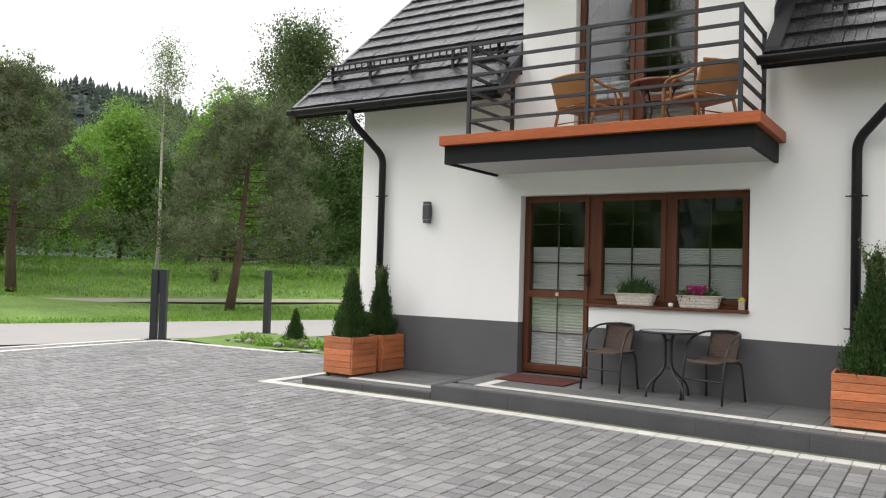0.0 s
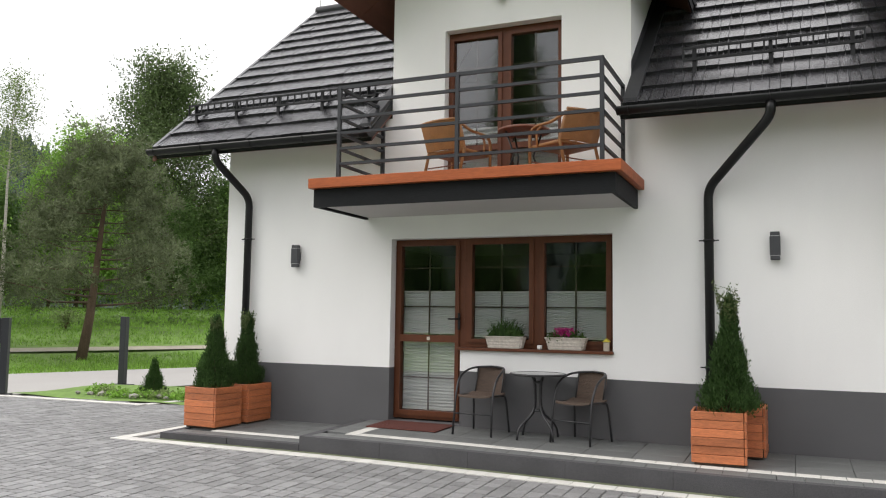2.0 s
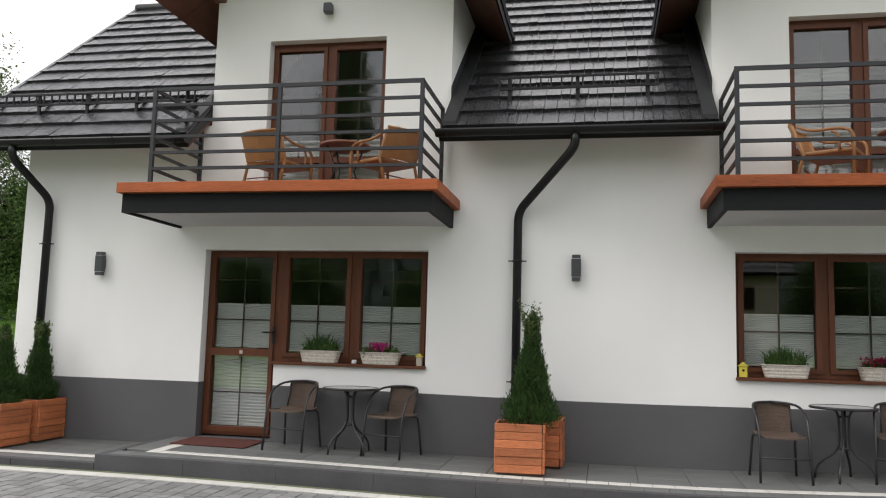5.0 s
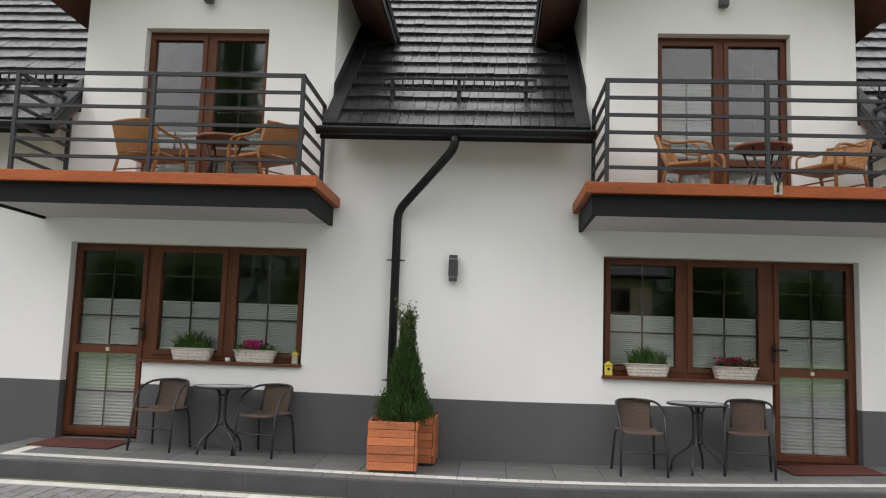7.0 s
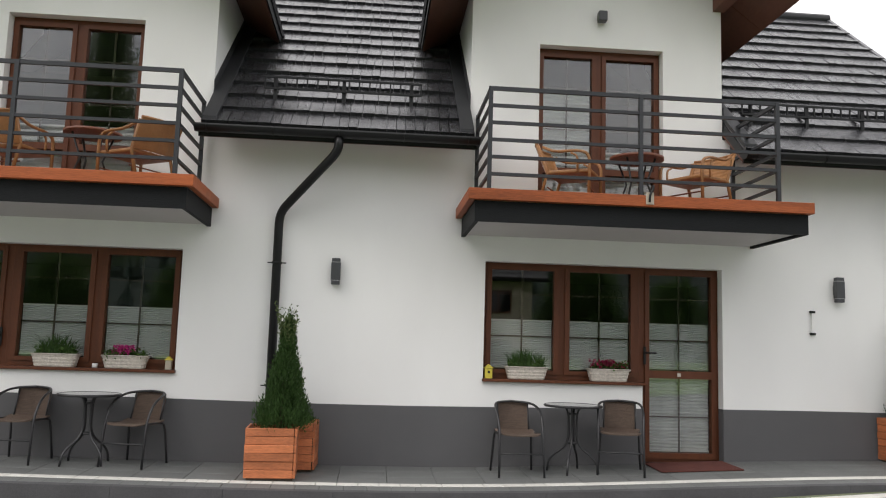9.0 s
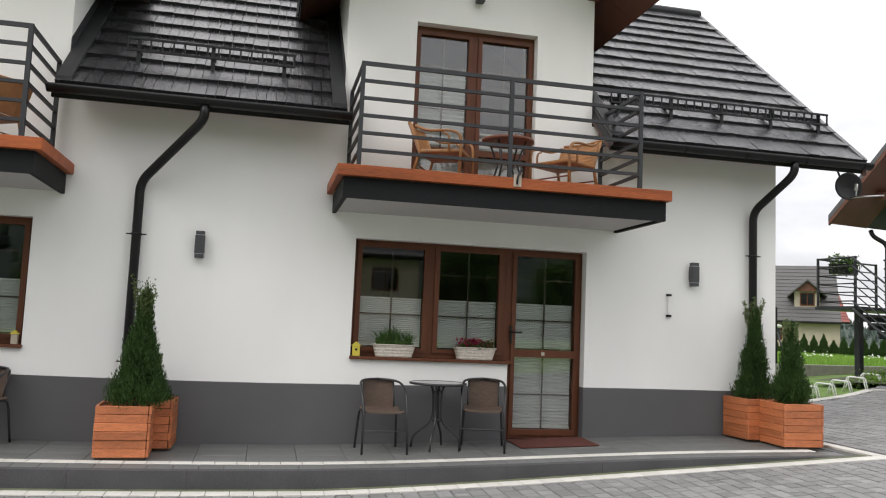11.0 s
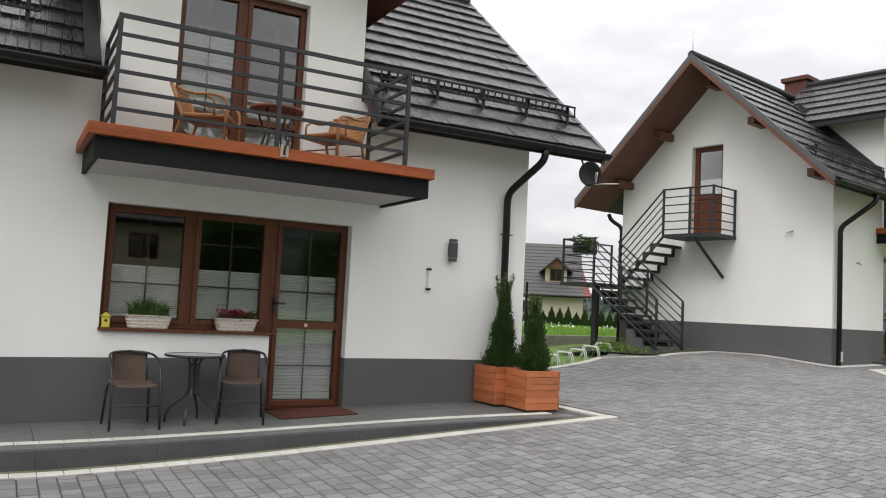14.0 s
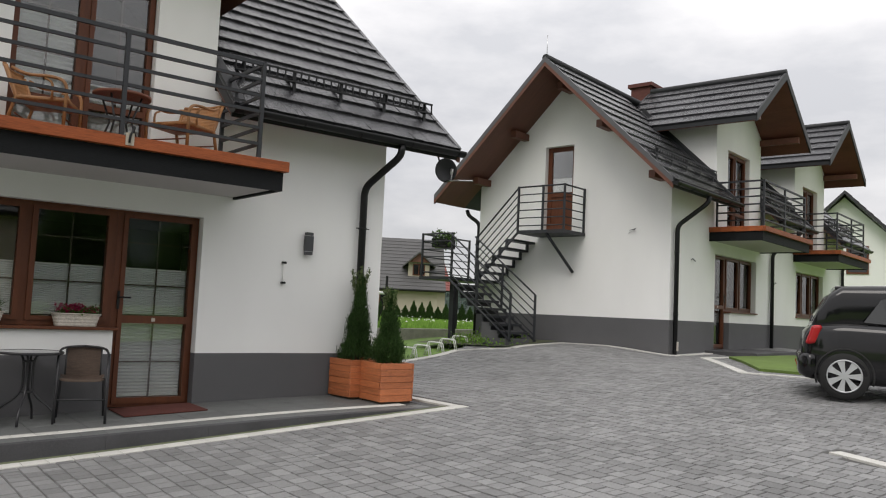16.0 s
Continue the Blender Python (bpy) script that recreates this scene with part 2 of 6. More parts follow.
def tube(bm, pts, r=0.01, n=8, closed=False):
    """A round bar along a line of points; r may be one radius or one a point."""
    pts = [Vector(p) for p in pts]
    rs = r if isinstance(r, (list, tuple)) else [r] * len(pts)
    rings, ref = [], None
    for i, p in enumerate(pts):
        a = pts[i - 1] if (i or closed) else p
        b = pts[(i + 1) % len(pts)] if (i < len(pts) - 1 or closed) else p
        d = (b - a).normalized()
        if ref is None:
            ref = d.orthogonal().normalized()
        u = (ref - d * ref.dot(d)).normalized()
        ref = u
        v = d.cross(u)
        rings.append([bm.verts.new(p + (u * math.cos(2 * math.pi * k / n) + v * math.sin(2 * math.pi * k / n)) * rs[i]) for k in range(n)])
    pairs = list(zip(rings, rings[1:])) + ([(rings[-1], rings[0])] if closed else [])
    for a, b in pairs:
        for k in range(n):
            bm.faces.new((a[k], a[(k + 1) % n], b[(k + 1) % n], b[k])).smooth = True
    if not closed:
        bm.faces.new(rings[0][::-1])
        bm.faces.new(rings[-1])
    return bm


def arc(points, steps=6):
    """A rounded line through the points (quadratic at each inner corner)."""
    pts = [Vector(p) for p in points]
    out = [pts[0]]
    for a, b, c in zip(pts, pts[1:], pts[2:]):
        s, e = b + (a - b) * min(0.5, 0.12 / max((a - b).length, 1e-4)), b + (c - b) * min(0.5, 0.12 / max((c - b).length, 1e-4))
        for k in range(steps + 1):
            t = k / steps
            out.append(s * (1 - t) ** 2 + b * 2 * t * (1 - t) + e * t * t)
    return out + [pts[-1]]


def disc(bm, x, y, z0, z1, r, n=32, r2=None):
    r2 = r if r2 is None else r2
    lo = [bm.verts.new((x + r * math.cos(2 * math.pi * k / n), y + r * math.sin(2 * math.pi * k / n), z0)) for k in range(n)]
    hi = [bm.verts.new((x + r2 * math.cos(2 * math.pi * k / n), y + r2 * math.sin(2 * math.pi * k / n), z1)) for k in range(n)]
    for k in range(n):
        bm.faces.new((lo[k], lo[(k + 1) % n], hi[(k + 1) % n], hi[k])).smooth = True
    bm.faces.new(lo[::-1])
    bm.faces.new(hi)


def prism(bm, pts, off):
    """A flat outline of points, given thickness by the vector off."""
    a = [bm.verts.new(p) for p in pts]
    b = [bm.verts.new(Vector(p) + Vector(off)) for p in pts]
    bm.faces.new(a)
    bm.faces.new(b[::-1])
    for i in range(len(a)):
        j = (i + 1) % len(a)
        bm.faces.new((a[j], a[i], b[i], b[j]))


def finish(bm):
    bmesh.ops.recalc_face_normals(bm, faces=bm.faces[:])
    return bm


def part(name, bm, material, parent=None, label="", kind=""):
    finish(bm)
    me = bpy.data.meshes.new(name)
    bm.to_mesh(me)
    bm.free()
    me.materials.append(material)
    ob = new(name, me)
    ob.parent = parent
    if label or kind:
        tagged(ob, label, kind=kind)
    return ob


def boxes(*rows):
    bm = bmesh.new()
    for r in rows:
        box(bm, *r)
    return bm


def thing(name, m, label, category, group="", kind=""):
    ob = new(name)
    ob.empty_display_size = 0.2
    ob.matrix_world = m
    return tagged(ob, label, category, group, kind)


def raw_mesh(name, verts, faces, material, parent=None, kind="", label=""):
    me = bpy.data.meshes.new(name)
    me.from_pydata(verts, [], faces)
    me.materials.append(material)
    ob = new(name, me)
    ob.parent = parent
    if kind or label:
        tagged(ob, label, kind=kind)
    return ob


def leaves(rng, centres, per, spread, size, flat=0.0):
    """Small four-cornered leaves scattered round the given centres, in random directions."""
    c = np.repeat(np.asarray(centres, float), per, axis=0)
    c = c + rng.normal(0, 1, c.shape) * spread
    n = len(c)
    u = rng.normal(0, 1, (n, 3))
    u[:, 2] *= 1 - flat
    u /= np.linalg.norm(u, axis=1, keepdims=True)
    v = np.cross(u, rng.normal(0, 1, (n, 3)))
    v /= np.linalg.norm(v, axis=1, keepdims=True)
    s = size * rng.uniform(0.6, 1.3, (n, 1))
    quad = np.stack([c - u * s, c + v * s * 0.5, c + u * s, c - v * s * 0.5], 1).reshape(-1, 3)
    return quad.tolist(), np.arange(4 * n).reshape(-1, 4).tolist()


def smooth01(u):
    u = min(1.0, max(0.0, u))
    return u * u * (3 - 2 * u)


def dip(x):
    """A shallow sag of terrace and paving before the middle of the first house."""
    return -0.050 * math.sin(math.pi * min(1.0, max(0.0, (x + 5.0) / 10.3))) ** 2


def rise(x):
    """How the terrace climbs along the front of the first house."""
    return 0.12 * smooth01((x - 0.5) / 6.5) + dip(x)


def fall(y):
    """The terrace sheds water: it falls away from the wall."""
    return 0.02 * max(-1.5, min(0.0, y))


def ground_z(x, y):
    """The lie of the land: level before the first house, falling to the yard, rising to the second house."""
    u = min(1.0, max(0.0, (x - 1.0) / 13.4))
    z = -0.10 + 0.022 * max(-9.0, min(0.0, y + 1.8)) + 0.37 * (u + smooth01(u))
    z -= 0.02 * smooth01((-9.0 - x) / 6.0)
    z += dip(x) * smooth01((y + 7.0) / 4.0)
    # a slight bank up to the outside stairs
    z += 0.13 * smooth01((x - 10.2) / 2.6) * smooth01((y - 0.6) / 2.0)
    # the meadow climbs beyond the road
    beyond = (0.369 * y - 16.75 - x) * 0.938
    z += 1.75 * smooth01((beyond - 5.5) / 13.0)
    return z

# ---- the houses ----
def grid_wall(bm, x0, x1, z0, z1, holes, y0, y1):
    """An upright wall between y0 (outside) and y1 with openings right through it."""
    xs = sorted({x0, x1, *[v for h in holes for v in h[:2] if x0 < v < x1]})
    zs = sorted({z0, z1, *[v for h in holes for v in h[2:] if z0 < v < z1]})
    solid = {}
    for i in range(len(xs) - 1):
        for j in range(len(zs) - 1):
            cx, cz = (xs[i] + xs[i + 1]) / 2, (zs[j] + zs[j + 1]) / 2
            solid[i, j] = not any(a < cx < b and c < cz < d for a, b, c, d in holes)
    def quad(*p):
        bm.faces.new([bm.verts.new(q) for q in p])
    for (i, j), s in solid.items():
        if not s:
            continue
        a, b, c, d = xs[i], xs[i + 1], zs[j], zs[j + 1]
        quad((a, y0, c), (b, y0, c), (b, y0, d), (a, y0, d))
        quad((a, y1, c), (a, y1, d), (b, y1, d), (b, y1, c))
        if not solid.get((i - 1, j)):
            quad((a, y0, c), (a, y0, d), (a, y1, d), (a, y1, c))
        if not solid.get((i + 1, j)):
            quad((b, y0, c), (b, y1, c), (b, y1, d), (b, y0, d))
        if not solid.get((i, j - 1)):
            quad((a, y0, c), (a, y1, c), (b, y1, c), (b, y0, c))
        if not solid.get((i, j + 1)):
            quad((a, y0, d), (b, y0, d), (b, y1, d), (a, y1, d))
    bmesh.ops.remove_doubles(bm, verts=bm.verts[:], dist=0.0004)
    return bm


def frame_mesh(X, x0, x1, z0, z1, holes, y0, y1):
    """A joinery frame: a flat board with rectangular openings."""
    a, b = X(x0, x1)
    return grid_wall(bmesh.new(), a, b, z0, z1, [(*X(p, q), r, s) for p, q, r, s in holes], y0, y1)


def shingle_rows(rng, org, u, v, length, height, row=0.40, width=(0.10, 0.17), keep=None):
    """Stepped shingles on a slope that starts at org, runs along u and climbs along v. Returns corners and faces."""
    org, u, v = Vector(org), Vector(u).normalized(), Vector(v).normalized()
    n = u.cross(v).normalized()
    if n.z < 0:
        n = -n
    verts, faces = [], []
    for r in range(int(round(height / row))):
        a = 0.0
        while a < length - 0.01:
            w = min(rng.uniform(*width), length - a)
            mid, low = a + w / 2, r * row - 0.02 + rng.uniform(-0.003, 0.003)
            if keep is None or keep(mid, low + row / 2):
                th = rng.uniform(0.036, 0.045)
                k = len(verts)
                for s in (a + 0.003, a + w - 0.003):
                    for bb, nn in ((low, 0.0), (low, th), (min((r + 1) * row + 0.01, height), 0.006)):
                        verts.append(tuple(org + u * s + v * bb + n * nn))
                faces += [(k + 1, k + 4, k + 5, k + 2), (k, k + 3, k + 4, k + 1), (k, k + 1, k + 2), (k + 3, k + 5, k + 4)]
            a += w
    return verts, faces


def window_unit(house, sg, blind_tops):
    """The ground-floor door with two windows beside it, in one wide opening; sg mirrors it."""
    def X(a, b):
        return (min(sg * a, sg * b), max(sg * a, sg * b))
    yf, yb = 0.13, 0.20
    for k, (a, b, ga, gb) in enumerate(((1.661, 2.55, 1.750, 2.466), (2.55, 3.455, 2.646, 3.357))):
        win = part("window", frame_mesh(X, a, b, 1.0, 2.298, [(ga, gb, 1.10, 2.22)], yf, yb), FRAME, house, "brown wooden window with muntins and a pleated blind")
        part("casement", frame_mesh(X, ga - 0.055, gb + 0.055, 1.055, 2.262, [(ga, gb, 1.10, 2.22)], yf - 0.02, yf - 0.001), FRAME, win)
        pane = part("pane", boxes((*X(ga, gb), 0.158, 0.164, 1.10, 2.22)), GLASS, win)
        pane.visible_shadow = False
        c = (ga + gb) / 2
        part("muntin", boxes((*X(c - 0.009, c + 0.009), 0.166, 0.176, 1.10, 2.22)), MUNTIN, win)
        for z in (1.475, 1.95):
            part("muntin", boxes((*X(ga, gb), 0.177, 0.186, z - 0.008, z + 0.008)), MUNTIN, win)
        blind(win, X(ga + 0.005, gb - 0.005), 1.135, blind_tops[k])
    a, b, ga, gb = 3.456, 4.384, 3.572, 4.300
    gaps = [(ga, gb, 0.22, 1.047), (ga, gb, 1.133, 2.22)]
    door = part("door", frame_mesh(X, a, b, 0.12, 2.298, gaps, yf, yb), FRAME, house, "brown wooden glazed door with blinds")
    part("leaf", frame_mesh(X, ga - 0.05, gb + 0.05, 0.155, 2.262, gaps, yf - 0.02, yf - 0.001), FRAME, door)
    c = (ga + gb) / 2
    for z0, z1 in ((0.22, 1.047), (1.133, 2.22)):
        pane = part("pane", boxes((*X(ga, gb), 0.158, 0.164, z0, z1)), GLASS, door)
        pane.visible_shadow = False
        part("muntin", boxes((*X(c - 0.009, c + 0.009), 0.166, 0.176, z0, z1)), MUNTIN, door)
    for z in (0.615, 1.475, 1.95):
        part("muntin", boxes((*X(ga, gb), 0.177, 0.186, z - 0.008, z + 0.008)), MUNTIN, door)
    blind(door, X(ga + 0.005, gb - 0.005), 0.245, 1.025, 0.036, 1.6)
    blind(door, X(ga + 0.005, gb - 0.005), 1.165, 1.65)
    hb = bmesh.new()
    box(hb, *X(3.50, 3.53), 0.096, 0.108, 1.20, 1.40)
    tube(hb, [(sg * 3.515, 0.105, 1.33), (sg * 3.515, 0.055, 1.33), (sg * 3.635, 0.05, 1.33)], 0.010, 8)
    part("door_handle", hb, GUTTER, door, "black door handle")
    part("small_plate", boxes((*X(3.895, 3.935), 0.100, 0.108, 1.07, 1.11)), BASKET, door, "small pale plate on the middle rail")
    sb = boxes((*X(1.645, 3.50), -0.055, 0.128, 0.965, 0.998))
    part("window_sill", bevelled(sb, 0.006), FRAME, house, "brown window sill board")


def blind(parent, xs, z0, z1, pleat=0.022, depth=1.0):
    bm = bmesh.new()
    n = max(2, int((z1 - z0) / pleat))
    rows = []
    for i in range(2 * n + 1):
        z = z0 + (z1 - z0) * i / (2 * n)
        y = 0.205 + (0.011 * depth if i % 2 else 0.0)
        rows.append((bm.verts.new((xs[0], y, z)), bm.verts.new((xs[1], y, z))))
    for a, b in zip(rows, rows[1:]):
        bm.faces.new((a[0], a[1], b[1], b[0]))
    ob = part("blind", bm, BLIND, parent, "pale grey pleated blind")
    part("blind_rail", boxes((*xs, 0.198, 0.215, z1 + 0.001, z1 + 0.018), (*xs, 0.198, 0.215, z0 - 0.019, z0 - 0.001)), WHITE, parent, "white blind rails")


def balcony_door(house, sg, tops):
    def X(a, b):
        return (min(sg * a, sg * b), max(sg * a, sg * b))
    gaps = [(a, b, z0, z1) for a, b in ((2.305, 2.885), (3.05, 3.63)) for z0, z1 in ((3.08, 3.36), (3.43, 4.755))]
    door = part("balcony_door", frame_mesh(X, 2.238, 3.697, 2.94, 4.853, gaps, 0.13, 0.20), FRAME, house, "brown two-leaf glazed balcony door")
    for a, b in ((2.305, 2.885), (3.05, 3.63)):
        part("leaf", frame_mesh(X, a - 0.05, b + 0.05, 3.0, 4.805, [(a, b, 3.08, 3.36), (a, b, 3.43, 4.755)], 0.11, 0.129), FRAME, door)
    for k, (a, b) in enumerate(((2.305, 2.885), (3.05, 3.63))):
        for z0, z1 in ((3.08, 3.36), (3.43, 4.755)):
            pane = part("pane", boxes((*X(a, b), 0.158, 0.164, z0, z1)), GLASS, door)
            pane.visible_shadow = False
        c = (a + b) / 2
        part("muntin", boxes((*X(c - 0.01, c + 0.01), 0.167, 0.175, 3.43, 4.755)), MUNTIN, door)
        for z in (3.90, 4.40):
            part("muntin", boxes((*X(a, b), 0.176, 0.183, z - 0.008, z + 0.008)), MUNTIN, door)
        blind(door, X(a + 0.005, b - 0.005), 3.10, tops[k], 0.055, 2.0)


def balcony(house, sg):
    def X(a, b):
        return (min(sg * a, sg * b), max(sg * a, sg * b))
    slab = part("balcony", boxes((*X(1.420, 4.715), -1.155, -0.002, 2.58, 2.80)), SOFFIT_SHADED, house, "balcony with a white underside in a shaded tone, slate boards and steel rails")
    part("fascia_board", boxes((*X(1.375, 4.765), -1.20, -1.157, 2.555, 2.758)), BEAM, slab, "slate-grey board")
    for x in (1.375, 4.722):
        part("fascia_board", boxes((*X(x, x + 0.043), -1.156, -0.003, 2.555, 2.758)), BEAM, slab, "slate-grey board")
    part("edge_board", bevelled(boxes((*X(1.305, 4.80), -1.27, -1.202, 2.76, 2.872)), 0.006), ORANGE, slab, "orange-stained edge board")
    for x in (1.305, 4.732):
        part("edge_board", bevelled(boxes((*X(x, x + 0.068), -1.20, -0.003, 2.76, 2.872)), 0.006), ORANGE, slab, "orange-stained edge board")
    n = 8
    for i in range(n):
        y0 = -1.198 + i * 1.19 / n
        part("deck_board", boxes((*X(1.377, 4.728), y0, y0 + 1.19 / n - 0.006, 2.802, 2.845)), ORANGE, slab)
    for x in (1.52, 3.06, 4.50):
        part("post", boxes((*X(x - 0.02, x + 0.02), -1.14, -1.10, 2.846, 3.938)), STEEL, slab)
    for x in (1.52, 4.50):
        part("post", boxes((*X(x - 0.02, x + 0.02), -0.09, -0.05, 2.846, 3.938)), STEEL, slab)
    for i in range(6):
        z = 3.921 - i * 0.175
        h = 0.020 if i == 0 else 0.016
        part("rail", boxes((*X(1.50, 4.52), -1.135, -1.105, z - h, z + h)), STEEL, slab)
        for x in (1.52, 4.50):
            part("rail", boxes((*X(x - 0.014, x + 0.014), -1.10, -0.05, z - h, z + h)), STEEL, slab)


def gutter(house, x0, x1, y=-0.60, z=3.535, r=0.075):
    bm = bmesh.new()
    outer = [(y + r * math.cos(a), z + r * math.sin(a)) for a in [math.pi + math.pi * k / 10 for k in range(11)]]
    inner = [(y + (r - 0.006) * math.cos(a), z + (r - 0.006) * math.sin(a)) for a in [2 * math.pi - math.pi * k / 10 for k in range(11)]]
    ring = outer + inner
    a = [bm.verts.new((x0, p, q)) for p, q in ring]
    b = [bm.verts.new((x1, p, q)) for p, q in ring]
    for i in range(len(ring)):
        j = (i + 1) % len(ring)
        bm.faces.new((a[i], a[j], b[j], b[i])).smooth = True
    # end caps
    for x in (x0, x1 - 0.004):
        prism(bm, [(x, p, q) for p, q in outer], (0.004, 0, 0))
    g = part("gutter", bm, GUTTER, house, "black half-round gutter")
    part("fascia", boxes((x0 + 0.02, x1 - 0.02, y + r + 0.004, y + r + 0.03, z - 0.10, z + 0.03)), GUTTER, house)
    for i in range(int((x1 - x0) / 0.7) + 1):
        bx = x0 + 0.12 + i * (x1 - x0 - 0.24) / max(1, int((x1 - x0) / 0.7))
        bb = bmesh.new()
        pts = [(bx, y + (r + 0.004) * math.cos(t), z + (r + 0.004) * math.sin(t)) for t in [math.pi + math.pi * k / 8 for k in range(9)]]
        tube(bb, pts, 0.006, 5)
        part("bracket", bb, GUTTER, g)
    return g


def downpipe(house, pts, z0):
    bm = bmesh.new()
    line = arc(pts, 6) if len(pts) > 2 else pts
    tube(bm, line, 0.048, 14)
    p = part("downpipe", bm, GUTTER, house, "black round downpipe")
    x, y, zt = pts[-2]
    for z in (zt - 0.55, (zt + z0) / 2 - 0.35):
        c = bmesh.new()
        disc(c, x, y, z - 0.012, z + 0.012, 0.056, 14)
        box(c, x - 0.10, x + 0.10, y - 0.008, y + 0.008, z - 0.006, z + 0.006)
        part("collar", c, GUTTER, p)
    return p


def snow_guard(house, x0, x1, slope, eave, up=0.62):
    """A ladder-like rail on short legs above the eave."""
    y0, z0 = eave
    c, s = math.cos(slope), math.sin(slope)
    base = Vector((0, y0 + up * c, z0 + up * s))
    bm = bmesh.new()
    for k in (0.16, 0.29):
        box(bm, x0, x1, base.y - 0.012, base.y + 0.012, base.z + k - 0.011, base.z + k + 0.011)
    n = int((x1 - x0) / 0.11)
    for i in range(n + 1):
        x = x0 + (x1 - x0 - 0.02) * i / n
        box(bm, x, x + 0.016, base.y - 0.008, base.y + 0.008, base.z + 0.171, base.z + 0.279)
    g = part("snow_guard", bm, GUTTER, house, "dark steel snow guard")
    m = max(2, int(round((x1 - x0) / 0.85)) + 1)
    for i in range(m):
        x = x0 + 0.12 + (x1 - x0 - 0.24) * i / (m - 1)
        lb = boxes((x - 0.02, x + 0.02, base.y + 0.013, base.y + 0.035, base.z - 0.02, base.z + 0.30))
        prism(lb, [(x - 0.02, base.y + 0.036, base.z + 0.20), (x - 0.02, base.y + 0.36 * c, base.z + 0.36 * s + 0.03), (x - 0.02, base.y + 0.32 * c, base.z + 0.32 * s + 0.03), (x - 0.02, base.y + 0.036, base.z + 0.14)], (0.04, 0, 0))
        part("leg", lb, GUTTER, g)


def slope_slab(bm, x0, x1, y0, z0, y1, z1, th):
    """A sloping slab whose top runs from (y0, z0) to (y1, z1), thickness taken straight down."""
    prism(bm, [(x0, y0, z0), (x0, y1, z1), (x0, y1, z1 - th), (x0, y0, z0 - th)], (x1 - x0, 0, 0))


def house_build(m, label, depth, ridge, seed, gable_door=None, single_shingles=False, bottom=-0.3, rough_shingle=(0.10, 0.17), tops=((1.72, 1.72), (1.72, 1.72)), chimney=None, dorm_ridge=6.9, over=0.87, sag=None, half=6.8, eave=3.575, purlin=0.75, front=-1.0, pipes=((-6.88, -6.43, 2.72), (0.06, -0.62, 2.70), (6.68, 6.40, 2.78))):
    rng = random.Random(seed)
    house = thing("house", m, label, "house")
    L, W, WALL = half, depth, 0.35
    ey, ez, ry = -0.53, eave, depth / 2
    slope = math.atan2(ridge - ez, ry - ey)
    tan = math.tan(slope)
    d_in, d_out, d_mid = 1.44, 4.41, 2.925
    d_eave, d_over, d_front = 5.32, 0.52, front
    d_tan = (dorm_ridge - d_eave) / (d_out + d_over - d_mid)
    def roof_z(y):
        return ez + (y - ey) * tan
    # plinth and walls, with the openings through them
    pb, wb = bmesh.new(), bmesh.new()
    ph = [(3.455, 4.386, 0.10, 0.735), (-4.386, -3.455, 0.10, 0.735)]
    cuts = [(x, x, -9, -9) for x in (-5.6, -2.5, -0.8, 0.0, 0.8, 2.5, 5.2)]
    grid_wall(pb, -L, L, bottom, 0.73, ph + cuts, 0.0, WALL)
    holes = [(1.656, 3.455, 0.97, 2.30), (3.455, 4.386, 0.0, 2.30), (-3.455, -1.656, 0.97, 2.30), (-4.386, -3.455, 0.0, 2.30)]
    ups = [(2.235, 3.70, 2.94, 4.855), (-3.70, -2.235, 2.94, 4.855)]
    zt = roof_z(0.0) - 0.2
    grid_wall(wb, -L, L, 0.73, zt, holes + ups + cuts, 0.0, WALL)
    if sag:
        for v in wb.verts[:] + pb.verts[:]:
            if abs(v.co.z - 0.73) < 0.001:
                v.co.z += sag(v.co.x)
    part("wall", wb, RENDER, house, "smooth white rendered front wall")
    part("plinth", pb, PLINTH, house, "dark grey plinth")
    for sg in (-1, 1):
        wb = bmesh.new()
        a, b = sorted((sg * d_in, sg * d_out))
        z_side = d_eave + d_over * d_tan - 0.13
        grid_wall(wb, a, b, zt, z_side, ups, 0.0, WALL)
        prism(wb, [(a, 0, z_side), (b, 0, z_side), (sg * d_mid, 0, dorm_ridge - 0.13)], (0, WALL, 0))
        part("dormer_wall", wb, RENDER, house)
    # dormer cheeks
    for sg in (-1, 1):
        for x, w in ((sg * d_in, sg * 0.2), (sg * d_out, -sg * 0.2)):
            z_side = d_eave + d_over * d_tan - 0.13
            y_hit = ey + (z_side - ez) / tan + 0.25
            wb = bmesh.new()
            prism(wb, [(x, WALL, zt - 0.1), (x, WALL, z_side), (x, y_hit, z_side), (x, y_hit, z_side - 0.2)], (w, 0, 0))
            part("dormer_cheek", wb, RENDER, house)
    # gable ends and back
    for sx in (-1, 1):
        x = sx * L
        wb, pb = bmesh.new(), bmesh.new()
        pieces = [(WALL, ry), (ry, W)]
        hole = gable_door if (gable_door and sx < 0) else None
        if hole:
            cuts = sorted({WALL, ry, W, hole[0], hole[1]})
            pieces = list(zip(cuts, cuts[1:]))
        for a, b in pieces:
            za, zb = (roof_z(min(v, W - v)) - 0.15 for v in (a, b))
            if hole and a >= hole[0] - 1e-6 and b <= hole[1] + 1e-6:
                prism(wb, [(x, a, 0.73), (x, b, 0.73), (x, b, hole[2]), (x, a, hole[2])], (-sx * WALL, 0, 0))
